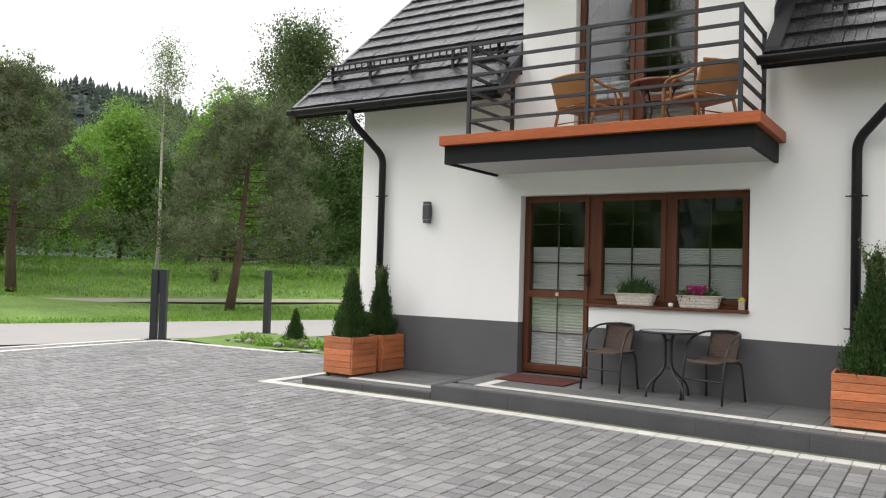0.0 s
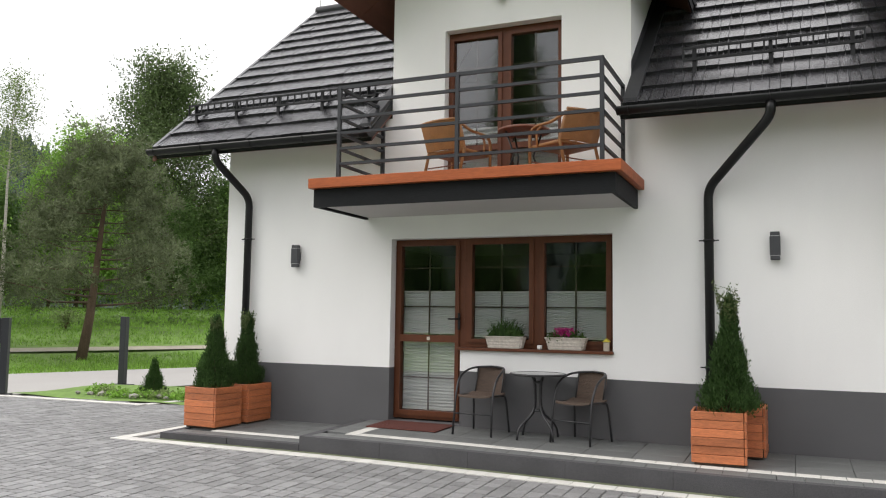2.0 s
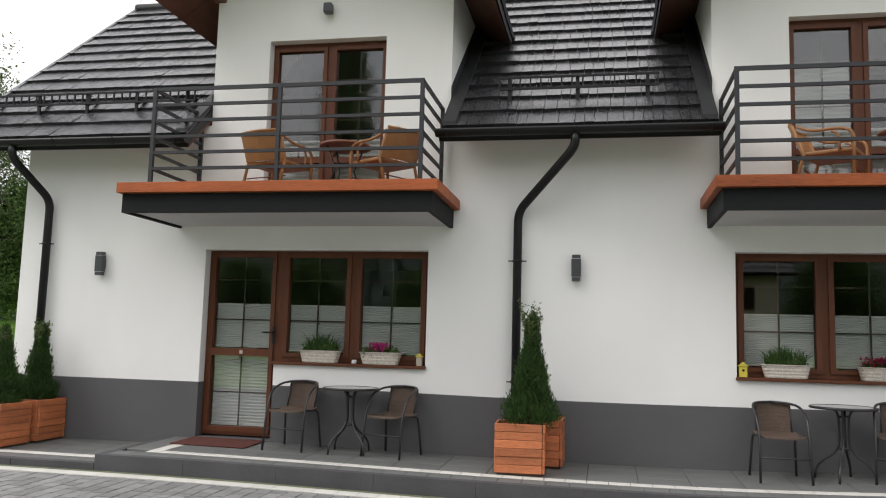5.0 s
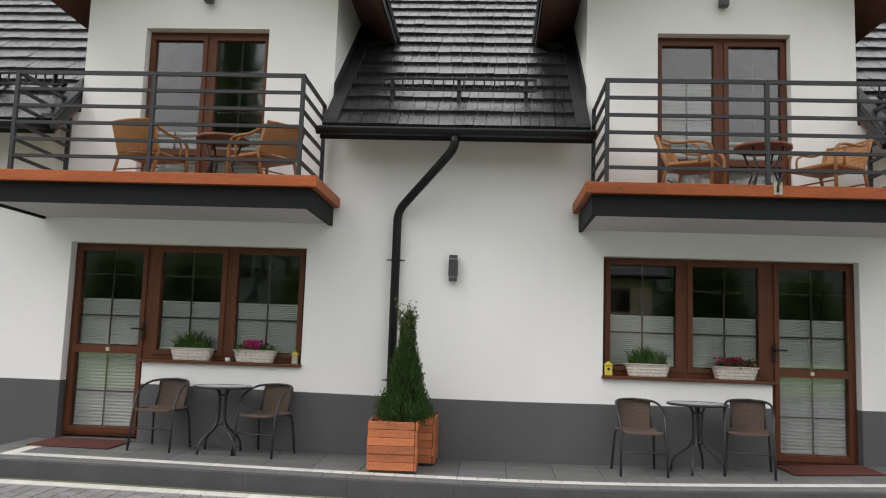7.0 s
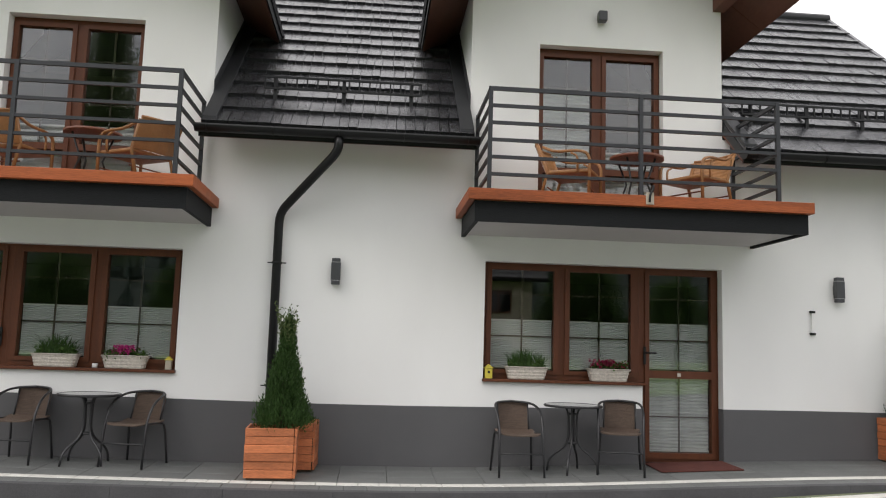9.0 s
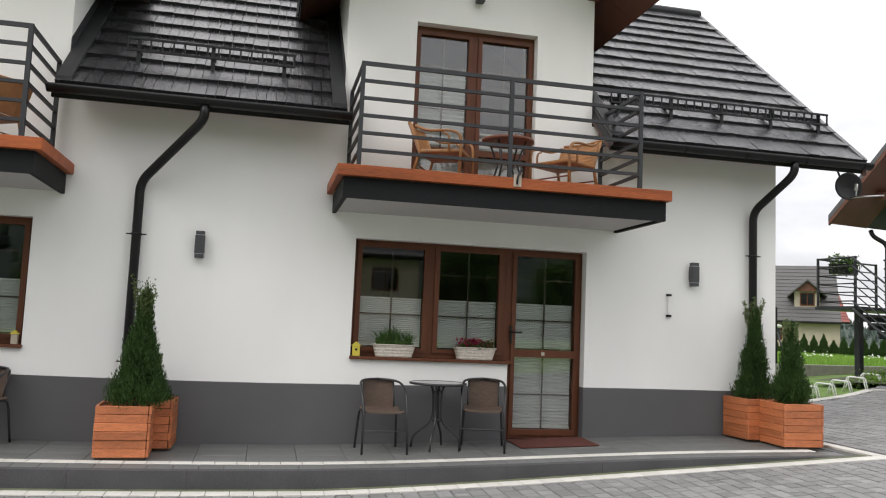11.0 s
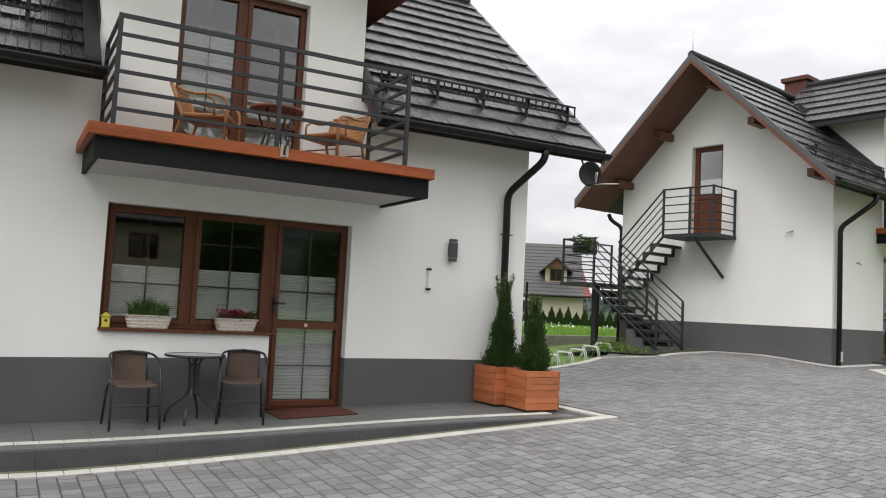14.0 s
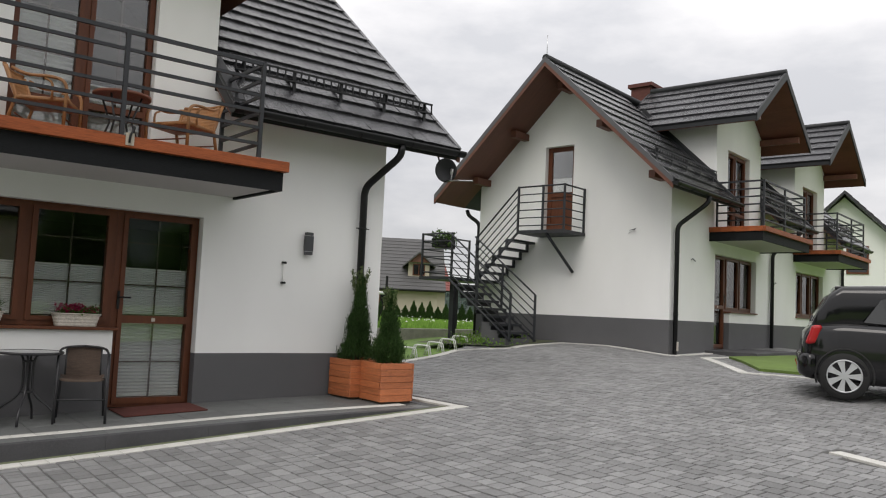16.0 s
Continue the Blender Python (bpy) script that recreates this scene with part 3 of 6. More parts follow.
                prism(wb, [(x, a, hole[3]), (x, b, hole[3]), (x, b, zb), (x, a, za)], (-sx * WALL, 0, 0))
            else:
                prism(wb, [(x, a, 0.73), (x, b, 0.73), (x, b, zb), (x, a, za)], (-sx * WALL, 0, 0))
        prism(pb, [(x, WALL, bottom), (x, W, bottom), (x, W, 0.73), (x, WALL, 0.73)], (-sx * WALL, 0, 0))
        bmesh.ops.remove_doubles(wb, verts=wb.verts[:], dist=0.0004)
        part("wall", wb, RENDER, house, "smooth white rendered gable wall")
        part("plinth", pb, PLINTH, house, "dark grey plinth")
    wb, pb = bmesh.new(), bmesh.new()
    prism(wb, [(-L + WALL, W, 0.73), (L - WALL, W, 0.73), (L - WALL, W, roof_z(0) - 0.2), (-L + WALL, W, roof_z(0) - 0.2)], (0, -WALL, 0))
    prism(pb, [(-L + WALL, W, bottom), (L - WALL, W, bottom), (L - WALL, W, 0.73), (-L + WALL, W, 0.73)], (0, -WALL, 0))
    part("wall", wb, RENDER, house, "smooth white rendered wall")
    part("plinth", pb, PLINTH, house, "dark grey plinth")
    # inner floors and partitions, so that the panes have rooms behind them; indoor dimness is in their colour
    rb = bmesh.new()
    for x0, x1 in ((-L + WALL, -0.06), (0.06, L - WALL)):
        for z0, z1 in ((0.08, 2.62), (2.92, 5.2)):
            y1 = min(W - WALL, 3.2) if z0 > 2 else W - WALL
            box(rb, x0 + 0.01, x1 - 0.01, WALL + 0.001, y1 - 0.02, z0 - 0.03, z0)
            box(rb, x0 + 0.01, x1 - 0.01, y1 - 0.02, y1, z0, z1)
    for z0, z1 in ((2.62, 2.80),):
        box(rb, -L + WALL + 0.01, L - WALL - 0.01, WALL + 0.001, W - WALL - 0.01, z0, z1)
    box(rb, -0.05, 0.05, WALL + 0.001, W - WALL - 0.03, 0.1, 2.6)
    part("room", rb, ROOM_SHADE, house)
    # roof: slabs, soffit wood, shingles
    X0, X1 = -L - over, L + over
    spans = ((X0, -d_out - 0.01), (-d_in + 0.01, d_in - 0.01), (d_out + 0.01, X1))
    sb = bmesh.new()
    slope_slab(sb, X0, X1, W - ey, ez, ry, ridge, 0.13)
    roof = part("roof", sb, METAL, house, "dark grey shingle roof with two gabled dormers")
    for a, b in spans:
        sb = bmesh.new()
        slope_slab(sb, a, b, ey, ez, ry, ridge, 0.13)
        part("roof_slab", sb, METAL, roof)
    for sg in (-1, 1):
        xr, zr = sg * d_mid, dorm_ridge
        for e in (d_in - d_over, d_out + d_over):
            sb = bmesh.new()
            prism(sb, [(xr, d_front, zr), (sg * e, d_front, d_eave), (sg * e, d_front, d_eave - 0.12), (xr, d_front, zr - 0.12)], (0, ry - d_front - 0.02, 0))
            part("dormer_slab", sb, METAL, roof)
    # wood under the overhangs
    def board(*a):
        ub = bmesh.new()
        (slope_slab if len(a) == 7 else prism)(ub, *a)
        part("eaves_board", ub, EAVES, house, "reddish-brown boarded eaves")
    for xa, xb in ((X0 + 0.03, -L - 0.005), (L + 0.005, X1 - 0.03)):
        board(xa, xb, ey + 0.02, ez - 0.131 + 0.02 * tan, ry, ridge - 0.131, 0.03)
        board(xa, xb, W - ey - 0.02, ez - 0.131 + 0.02 * tan, ry, ridge - 0.131, 0.03)
    for a, b in spans:
        board(max(a, -L), min(b, L), ey + 0.02, ez - 0.131 + 0.02 * tan, -0.005, roof_z(-0.005) - 0.131, 0.03)
    for sg in (-1, 1):
        xr = sg * d_mid
        for e in (d_in - d_over + 0.02, d_out + d_over - 0.02):
            ze = d_eave + 0.02 * d_tan - 0.121
            board([(xr, d_front + 0.02, dorm_ridge - 0.121), (sg * e, d_front + 0.02, ze), (sg * e, d_front + 0.02, ze - 0.03), (xr, d_front + 0.02, dorm_ridge - 0.151)], (0, -d_front - 0.025, 0))
            # side overhang beside the dormer cheek
            ew = d_in if e < d_mid else d_out
            zw = d_eave + abs(abs(e) - ew) * d_tan - 0.121
            board([(sg * e, -0.004, ze), (sg * ew, -0.004, zw), (sg * ew, -0.004, zw - 0.03), (sg * e, -0.004, ze - 0.03)], (0, 1.9, 0))
    # purlin ends
    for sx in (-1, 1):
        for yy in (0.12, ry * 0.55, ry - 0.09, W - ry * 0.55, W - 0.30):
            zz = roof_z(min(yy, W - yy)) - 0.18
            pbm = boxes((min(sx * L, sx * (L + purlin)), max(sx * L, sx * (L + purlin)), yy, yy + 0.15, zz - 0.26, zz - 0.10))
            part("purlin", bevelled(pbm, 0.01), EAVES, house)
    for sg in (-1, 1):
        for x in (d_in - 0.04, d_out - 0.10):
            zz = d_eave + d_over * d_tan - 0.17
            part("purlin", boxes((min(sg * x, sg * (x + 0.14)), max(sg * x, sg * (x + 0.14)), d_front + 0.12, -0.004, zz - 0.18, zz - 0.03)), EAVES, house)
    # barge boards in metal
    for sx in (X0, X1 - 0.03):
        for ye in (ey - 0.01, W - ey + 0.01):
            bb = bmesh.new()
            slope_slab(bb, sx - 0.016, sx + 0.046, ye, ez + 0.045, ry, ridge + 0.05, 0.125)
            part("verge_cap", bb, VERGE_SHEEN, house, "metal verge cap, light grey from painted sky sheen")
            bb = bmesh.new()
            slope_slab(bb, sx - 0.012, sx + 0.042, ye, ez - 0.081, ry, ridge - 0.076, 0.095)
            part("barge_board", bb, EAVES, house, "reddish-brown barge board")
    for sg in (-1, 1):
        for e in (d_in - d_over, d_out + d_over):
            bb = bmesh.new()
            prism(bb, [(sg * d_mid, d_front - 0.012, dorm_ridge + 0.05), (sg * e, d_front - 0.012, d_eave + 0.045), (sg * e, d_front - 0.012, d_eave - 0.15), (sg * d_mid, d_front - 0.012, dorm_ridge - 0.15)], (0, 0.045, 0))
            part("barge_board", bb, METAL, house)
    # flashings where the roof meets the dormer cheeks
    for sg in (-1, 1):
        for x, s in ((d_in, -1), (d_out, 1)):
            fb = bmesh.new()
            xa = sg * (x + s * 0.012)
            xb = sg * (x + s * 0.16)
            slope_slab(fb, min(xa, xb), max(xa, xb), ey - 0.01, ez + 0.075, 1.9, roof_z(1.9) + 0.075, 0.05)
            xc = sg * (x + s * 0.002)
            xd = sg * (x + s * 0.014)
            slope_slab(fb, min(xc, xd), max(xc, xd), -0.02, roof_z(-0.02) + 0.20, 1.9, roof_z(1.9) + 0.20, 0.24)
            part("flashing", fb, METAL, house)
    # shingles
    up = Vector((0, math.cos(slope), math.sin(slope)))
    height = (ry - ey) / math.cos(slope)
    row = height / round(height / 0.37)
    verts, faces = [], []
    def add(vf):
        k = len(verts)
        verts.extend(vf[0])
        faces.extend([tuple(i + k for i in f) for f in vf[1]])
    for n, (a, b) in enumerate(spans):
        if n == 1 and single_shingles:
            continue
        add(shingle_rows(rng, (a, ey - 0.01, ez), (1, 0, 0), up, b - a, height, row, rough_shingle))
    for sg in (-1, 1):
        for e in (d_in - d_over, d_out + d_over):
            sv = Vector((sg * (d_mid - e), 0, dorm_ridge - d_eave))
            h2 = sv.length
            add(shingle_rows(rng, (sg * e, d_front, d_eave), (0, 1, 0), sv, ry - d_front - 0.1, h2, h2 / round(h2 / 0.40), (0.6, 1.4)))
    raw_mesh("shingles", verts, faces, SHINGLE, roof, "stuff", "dark grey grained shingles in stepped rows")
    for p, q in (((X0, ry, ridge + 0.02), (X1, ry, ridge + 0.02)), ((-d_mid, d_front, dorm_ridge + 0.02), (-d_mid, ry - 0.1, dorm_ridge + 0.02)), ((d_mid, d_front, dorm_ridge + 0.02), (d_mid, ry - 0.1, dorm_ridge + 0.02))):
        rb2 = bmesh.new()
        tube(rb2, [p, q], 0.085, 10)
        part("ridge_cap", rb2, METAL, roof)
    if single_shingles:
        shapes = []
        for k in range(9):
            w = (0.10, 0.135, 0.17)[k % 3]
            vs, fs = shingle_rows(rng, (0, 0, 0), (1, 0, 0), up, w, row - 0.002, row, (0.2, 0.3))
            me = bpy.data.meshes.new("shingle")
            me.from_pydata(vs, [], fs)
            me.materials.append(SHINGLE)
            shapes.append((w, me))
        a, b = spans[1]
        for r in range(int(round(height / row))):
            x = a
            while x < b - 0.09:
                w, me = shapes[rng.randrange(9)]
                if x + w > b:
                    w, me = shapes[0]
                sh = new("shingle", me)
                sh.parent = roof
                sh.matrix_basis = Matrix.Translation(Vector((x, ey - 0.01, ez)) + up * (r * row + rng.uniform(-0.004, 0.004)))
                x += w
    # rainwater
    for (a, b), (xo, xv, zb) in zip(spans, pipes):
        pts = ((xo, -0.60, ez - 0.105), (xo, -0.59, ez - 0.245), (xv, -0.075, zb), (xv, -0.075, bottom))
        gutter(house, a - (0.05 if abs(a) < 2 else 0.02), b + (0.05 if abs(b) < 2 else 0.02), -0.60, ez - 0.04)
        downpipe(house, pts, bottom)
    for (a, b), (i, o) in zip(spans, ((0.15, 0.2), (0.55, 0.55), (0.2, 0.15))):
        snow_guard(house, a + i, b - o, slope, (ey, ez))
    for sg, t in ((-1, tops[0]), (1, tops[1])):
        window_unit(house, sg, (1.645, 1.645))
        balcony_door(house, sg, t)
        balcony(house, sg)
    if gable_door:
        a, b, z0, z1 = gable_door
        x = -L + 0.13
        dm = bmesh.new()
        for ya, yb, za, zb in ((a, a + 0.10, z0, z1), (b - 0.10, b, z0, z1), (a + 0.10, b - 0.10, z1 - 0.1, z1), (a + 0.10, b - 0.10, z0, z0 + 0.12), (a + 0.10, b - 0.10, z0 + 0.80, z0 + 0.90)):
            box(dm, x, x + 0.08, ya, yb, za, zb)
        d = part("gable_door", dm, FRAME, house, "brown half-glazed door at the top of the stairs")
        part("panel", boxes((x + 0.02, x + 0.06, a + 0.10, b - 0.10, z0 + 0.12, z0 + 0.80)), FRAME, d)
        g = part("pane", boxes((x + 0.03, x + 0.036, a + 0.10, b - 0.10, z0 + 0.90, z1 - 0.1)), GLASS, d)
        g.visible_shadow = False
        part("curtain", boxes((x + 0.10, x + 0.115, a + 0.08, b - 0.08, z0 + 0.9, z0 + 1.25)), BLIND, d, "short pale curtain")
    if chimney:
        cx, cy, cz = chimney
        cb = boxes((cx - 0.45, cx + 0.45, cy - 0.28, cy + 0.28, cz - 1.4, cz), (cx - 0.52, cx + 0.52, cy - 0.35, cy + 0.35, cz + 0.001, cz + 0.10))
        part("chimney", cb, BRICK, house, "red brick chimney with a cap")
    # a thin lightning rod at the gable
    lb = bmesh.new()
    tube(lb, [(X0 + 0.06, ry, ridge + 0.05), (X0 + 0.06, ry, ridge + 0.55)], 0.008, 6)
    part("lightning_rod", lb, CHROME, house)
    return house


HX = -0.30
house_one = house_build(pose(HX, 0, 0), "white rendered guest house with dark roof and two balconies", 6.8, 6.90, 3, single_shingles=True, half=6.9, over=0.86, pipes=((-6.67, -6.50, 2.90), (0.0, -0.635, 2.73), (6.74, 6.535, 2.93)), sag=lambda x: dip(x + HX), tops=((3.64, 3.64), (4.33, 3.64)))
HOUSE_TWO = pose(14.50, 1.06, 0.64, 0, 0, 11.7) @ pose(6.8, 0, 0)
house_two = house_build(HOUSE_TWO, "white rendered guest house with outside steel stairs on its gable", 5.0, 6.345, 5, gable_door=(2.38, 3.14, 2.66, 4.63), rough_shingle=(2.0, 4.0), tops=((3.3, 3.3), (3.3, 3.3)), chimney=(-2.4, 2.75, 6.98), dorm_ridge=6.75, over=1.15, eave=3.446, purlin=0.55, front=-1.08, pipes=((-6.30, -6.64, 2.70), (0.06, -0.62, 2.60), (6.68, 6.40, 2.70)))
downpipe(house_two, ((-6.84, 5.39, 3.24), (-6.84, 5.33, 3.10), (-6.72, 5.08, 2.92), (-6.72, 5.08, -0.3)), -0.3)
part("cleanout_cover", boxes((-6.675, -6.605, -0.138, -0.126, 0.10, 0.29)), BASKET, house_two, "pale cover on the downpipe")

# ---- ground, terrace, paving ----
def sheet(name, material, xs, ys, dz, label, category):
    verts = [(x, y, ground_z(x, y) + dz) for y in ys for x in xs]
    w = len(xs)
    faces = [(j * w + i, j * w + i + 1, (j + 1) * w + i + 1, (j + 1) * w + i) for j in range(len(ys) - 1) for i in range(w - 1)]
    ob = raw_mesh(name, verts, faces, material, None, "structure")
    return tagged(ob, label, category, kind="structure")


def spread(a, b, near_a, near_b, fine, coarse):
    out, v = [], a
    while v < b:
        out.append(v)
        v += fine if near_a <= v < near_b else coarse
    return out + [b]


sheet("ground", GRASS, spread(-500, 500, -30, 40, 1.0, 20), spread(-300, 600, -20, 40, 1.0, 20), -0.10, "green grass ground round the yard", "ground")


def yard_base():
    xs, ys = [-13.6 + 0.5 * i for i in range(72)], [-14 + 0.5 * i for i in range(52)]
    verts = [(x, y, ground_z(x, y) - 0.011) for y in ys for x in xs]
    w = len(xs)
    faces = [(j * w + i, j * w + i + 1, (j + 1) * w + i + 1, (j + 1) * w + i) for j in range(len(ys) - 1) for i in range(w - 1) if in_yard(xs[i] + 0.25, ys[j] + 0.25)]
    return tagged(raw_mesh("pavement", verts, faces, JOINT), "grey block paving in staggered rows with dark joints", "pavement", kind="structure")


def in_yard(x, y):
    """Where the yard is paved."""
    if y > 1.35 + (x + 13.3) * 0.02 and x < -7.1:
        return False
    if -6.9 <= x <= 6.64 and y > -1.42:
        return False
    if x > 6.64:
        if y > min(3.20 + (x - 9.45) * 0.43, 6.2):
            return False
    return -13.7 < x < 22 and -14 < y < 9


pavement = yard_base()


def lifted(bm):
    for v in bm.verts:
        v.co.z += rise(v.co.x) + fall(v.co.y)
    return bm


def terrace_box(x0, x1, y0, y1, z0, z1, name, material, parent, label=""):
    return part(name, lifted(bevelled(boxes((x0, x1, y0, y1, z0, z1)), 0.002, 1)), material, parent, label)


TZ, LOWZ = 0.088, 0.000
TX0, TX1 = -5.02, 6.63
base = bmesh.new()
for k in range(12):
    a, b = TX0 + 0.09 + k * (TX1 - TX0 - 0.18) / 12, TX0 + 0.09 + (k + 1) * (TX1 - TX0 - 0.18) / 12
    box(base, a, b, -1.333, -0.001 if b < 6.45 else 0.9, -0.4, TZ - 0.05)
box(base, -6.85, TX0 + 0.088, -1.333, -0.001, -0.4, LOWZ - 0.05)
terrace = tagged(part("terrace", lifted(base), KERB), "low dark terrace with kerb and pale stripe", "terrace", kind="structure")
for k in range(12):
    a = TX0 + k * (TX1 - TX0) / 12
    terrace_box(a + 0.0006, a + (TX1 - TX0) / 12 - 0.0006, -1.42, -1.335, -0.3, TZ, "kerb", KERB, terrace)
for k in range(2):
    a = -6.93 + k * 0.955
    terrace_box(a + 0.002, a + 0.951, -1.42, -1.335, -0.3, LOWZ, "kerb", KERB, terrace)
for y in (-1.334, -0.66):
    terrace_box(-6.93, -6.852, y, y + 0.66, -0.3, LOWZ, "kerb", KERB, terrace)
    terrace_box(TX0, TX0 + 0.085, y, y + 0.655, -0.3, TZ, "kerb", KERB, terrace)
for y in (-1.334, -0.66, 0.0):
    terrace_box(TX1 - 0.085, TX1, y, y + 0.655, -0.3, TZ, "kerb", KERB, terrace)


def terrace_z(x, y=-0.5):
    return (LOWZ if x < TX0 else TZ) + rise(x) + fall(y) + 0.001


# ---- furniture and plants by the house ----
def terrace_chair(m):
    """A stacking chair of black tube with a woven seat and back; it faces -y."""
    c = thing("bistro_chair", m, "brown woven bistro chair with black tube frame on the terrace", "chair", "bistro chairs")
    for s in (-1, 1):
        f = bmesh.new()
        tube(f, arc([(s * 0.232, -0.26, 0.0), (s * 0.222, -0.21, 0.44), (s * 0.232, -0.12, 0.62), (s * 0.222, 0.09, 0.695), (s * 0.16, 0.225, 0.715), (0.0, 0.262, 0.722)], 6), 0.0125, 8)
        part("arm", f, CHAIR_TUBE, c)
        b = bmesh.new()
        tube(b, arc([(s * 0.222, 0.24, 0.0), (s * 0.20, 0.19, 0.39), (s * 0.195, 0.12, 0.415), (s * 0.195, -0.20, 0.42)], 5), 0.0125, 8)
        part("leg", b, CHAIR_TUBE, c)
        u = bmesh.new()
        tube(u, [(s * 0.165, 0.15, 0.42), (s * 0.165, 0.23, 0.70)], 0.009, 6)
        part("upright", u, CHAIR_TUBE, c)
    t = bmesh.new()
    tube(t, [(-0.227, -0.238, 0.23), (0.227, -0.238, 0.23)], 0.009, 6)
    part("stretcher", t, CHAIR_TUBE, c)
    def woven(name, n, point, half, thick):
        s = bmesh.new()
        k = 9
        cols = [half * (2 * j / (k - 1) - 1) for j in range(k)]
        rows = []
        for i in range(n + 1):
            q = i / n
            rib = 0.004 if i % 2 else 0.0
            rows.append([s.verts.new(Vector(point(x, q)) + Vector(thick) * (0.12 * rib / 0.004)) for x in cols] + [s.verts.new(Vector(point(x, q)) - Vector(thick)) for x in cols[::-1]])
        for a, b in zip(rows, rows[1:]):
            for j in range(2 * k):
                s.faces.new((a[j], a[(j + 1) % (2 * k)], b[(j + 1) % (2 * k)], b[j]))
        s.faces.new(rows[0])
        s.faces.new(rows[-1][::-1])
        part(name, s, WEAVE, c)
    def seat_point(x, q):
        w = 1 - 0.22 * max(0.0, 1 - 6 * q) ** 2
        return (x * w, -0.26 + 0.43 * q, 0.437 - 0.024 * math.sin(math.pi * q) + 0.006 * (x / 0.2) ** 2 - 0.02 * max(0.0, 1 - 8 * q))
    def back_point(x, q):
        u = abs(x) / 0.175
        return (x * (0.92 + 0.10 * q - 0.10 * max(0.0, 3 * q - 2) ** 2), 0.155 + 0.085 * q + 0.045 * (1 - u * u), 0.425 + 0.295 * q - 0.022 * q * u ** 3)
    woven("seat", 18, seat_point, 0.205, (0, 0, 0.014))
    woven("backrest", 16, back_point, 0.175, (0, -0.012, 0))
    return c


def bistro_table(m):
    t = thing("bistro_table", m, "round black bistro table with a glass top", "table", "bistro tables")
    d = bmesh.new()
    disc(d, 0, 0, 0.688, 0.695, 0.285, 40)
    top = part("glass_top", d, CARGLASS, t, "dark glass top")
    r = bmesh.new()
    tube(r, [(0.295 * math.cos(2 * math.pi * k / 36), 0.295 * math.sin(2 * math.pi * k / 36), 0.685) for k in range(36)], 0.013, 8, closed=True)
    part("rim", r, CHAIR_TUBE, t)
    for k in range(4):
        a = math.pi / 4 + k * math.pi / 2
        ca, sa = math.cos(a), math.sin(a)
        l = bmesh.new()
        tube(l, arc([(0.16 * ca, 0.16 * sa, 0.682), (0.045 * ca, 0.045 * sa, 0.66), (0.04 * ca, 0.04 * sa, 0.28), (0.25 * ca, 0.25 * sa, 0.14), (0.27 * ca, 0.27 * sa, 0.0)], 5), 0.012, 8)
        part("leg", l, CHAIR_TUBE, t)
    for z in (0.30, 0.60):
        c = bmesh.new()
        disc(c, 0, 0, z - 0.01, z + 0.01, 0.05, 16)
        part("collar", c, CHAIR_TUBE, t)
    return t


first = terrace_chair(pose(-3.345, -0.33, terrace_z(-3.3, -0.33), 0, 0, -5))
for x, y, r in ((-2.215, -0.33, -15), (1.66, -0.47, 3), (2.74, -0.52, -15)):
    copy_thing(first, pose(x, y, terrace_z(x, y), 0, 0, r))
first = bistro_table(pose(-2.69, -0.37, terrace_z(-2.7, -0.37), 0, 0, 8))
copy_thing(first, pose(2.26, -0.43, terrace_z(2.26, -0.43), 0, 0, 20))


def planter(m, kind_of, size=0.485, h=0.485):
    p = thing("planter_box", m, "orange-stained wooden planter box on the terrace", "planter", "planter boxes")
    hs = size / 2
    n = 6
    rng = random.Random(kind_of)
    ph = (h - 0.02) / n
    for side in range(4):
        turn = Matrix.Rotation(side * math.pi / 2, 4, "Z")
        for i in range(n):
            b = bmesh.new()
            e = rng.uniform(-0.004, 0.004)
            box(b, -hs + 0.003, hs - 0.028, -hs + e, -hs + 0.024 + e, 0.02 + i * ph + 0.001, 0.02 + (i + 1) * ph - 0.002)
            bevelled(b, 0.004, 1)
            bmesh.ops.transform(b, matrix=turn, verts=b.verts[:])
            part("plank", b, PLANTER, p)
    s = boxes((-hs + 0.026, hs - 0.026, -hs + 0.026, hs - 0.026, 0.0, h - 0.06))
    part("soil", s, SOIL, p)
    return p


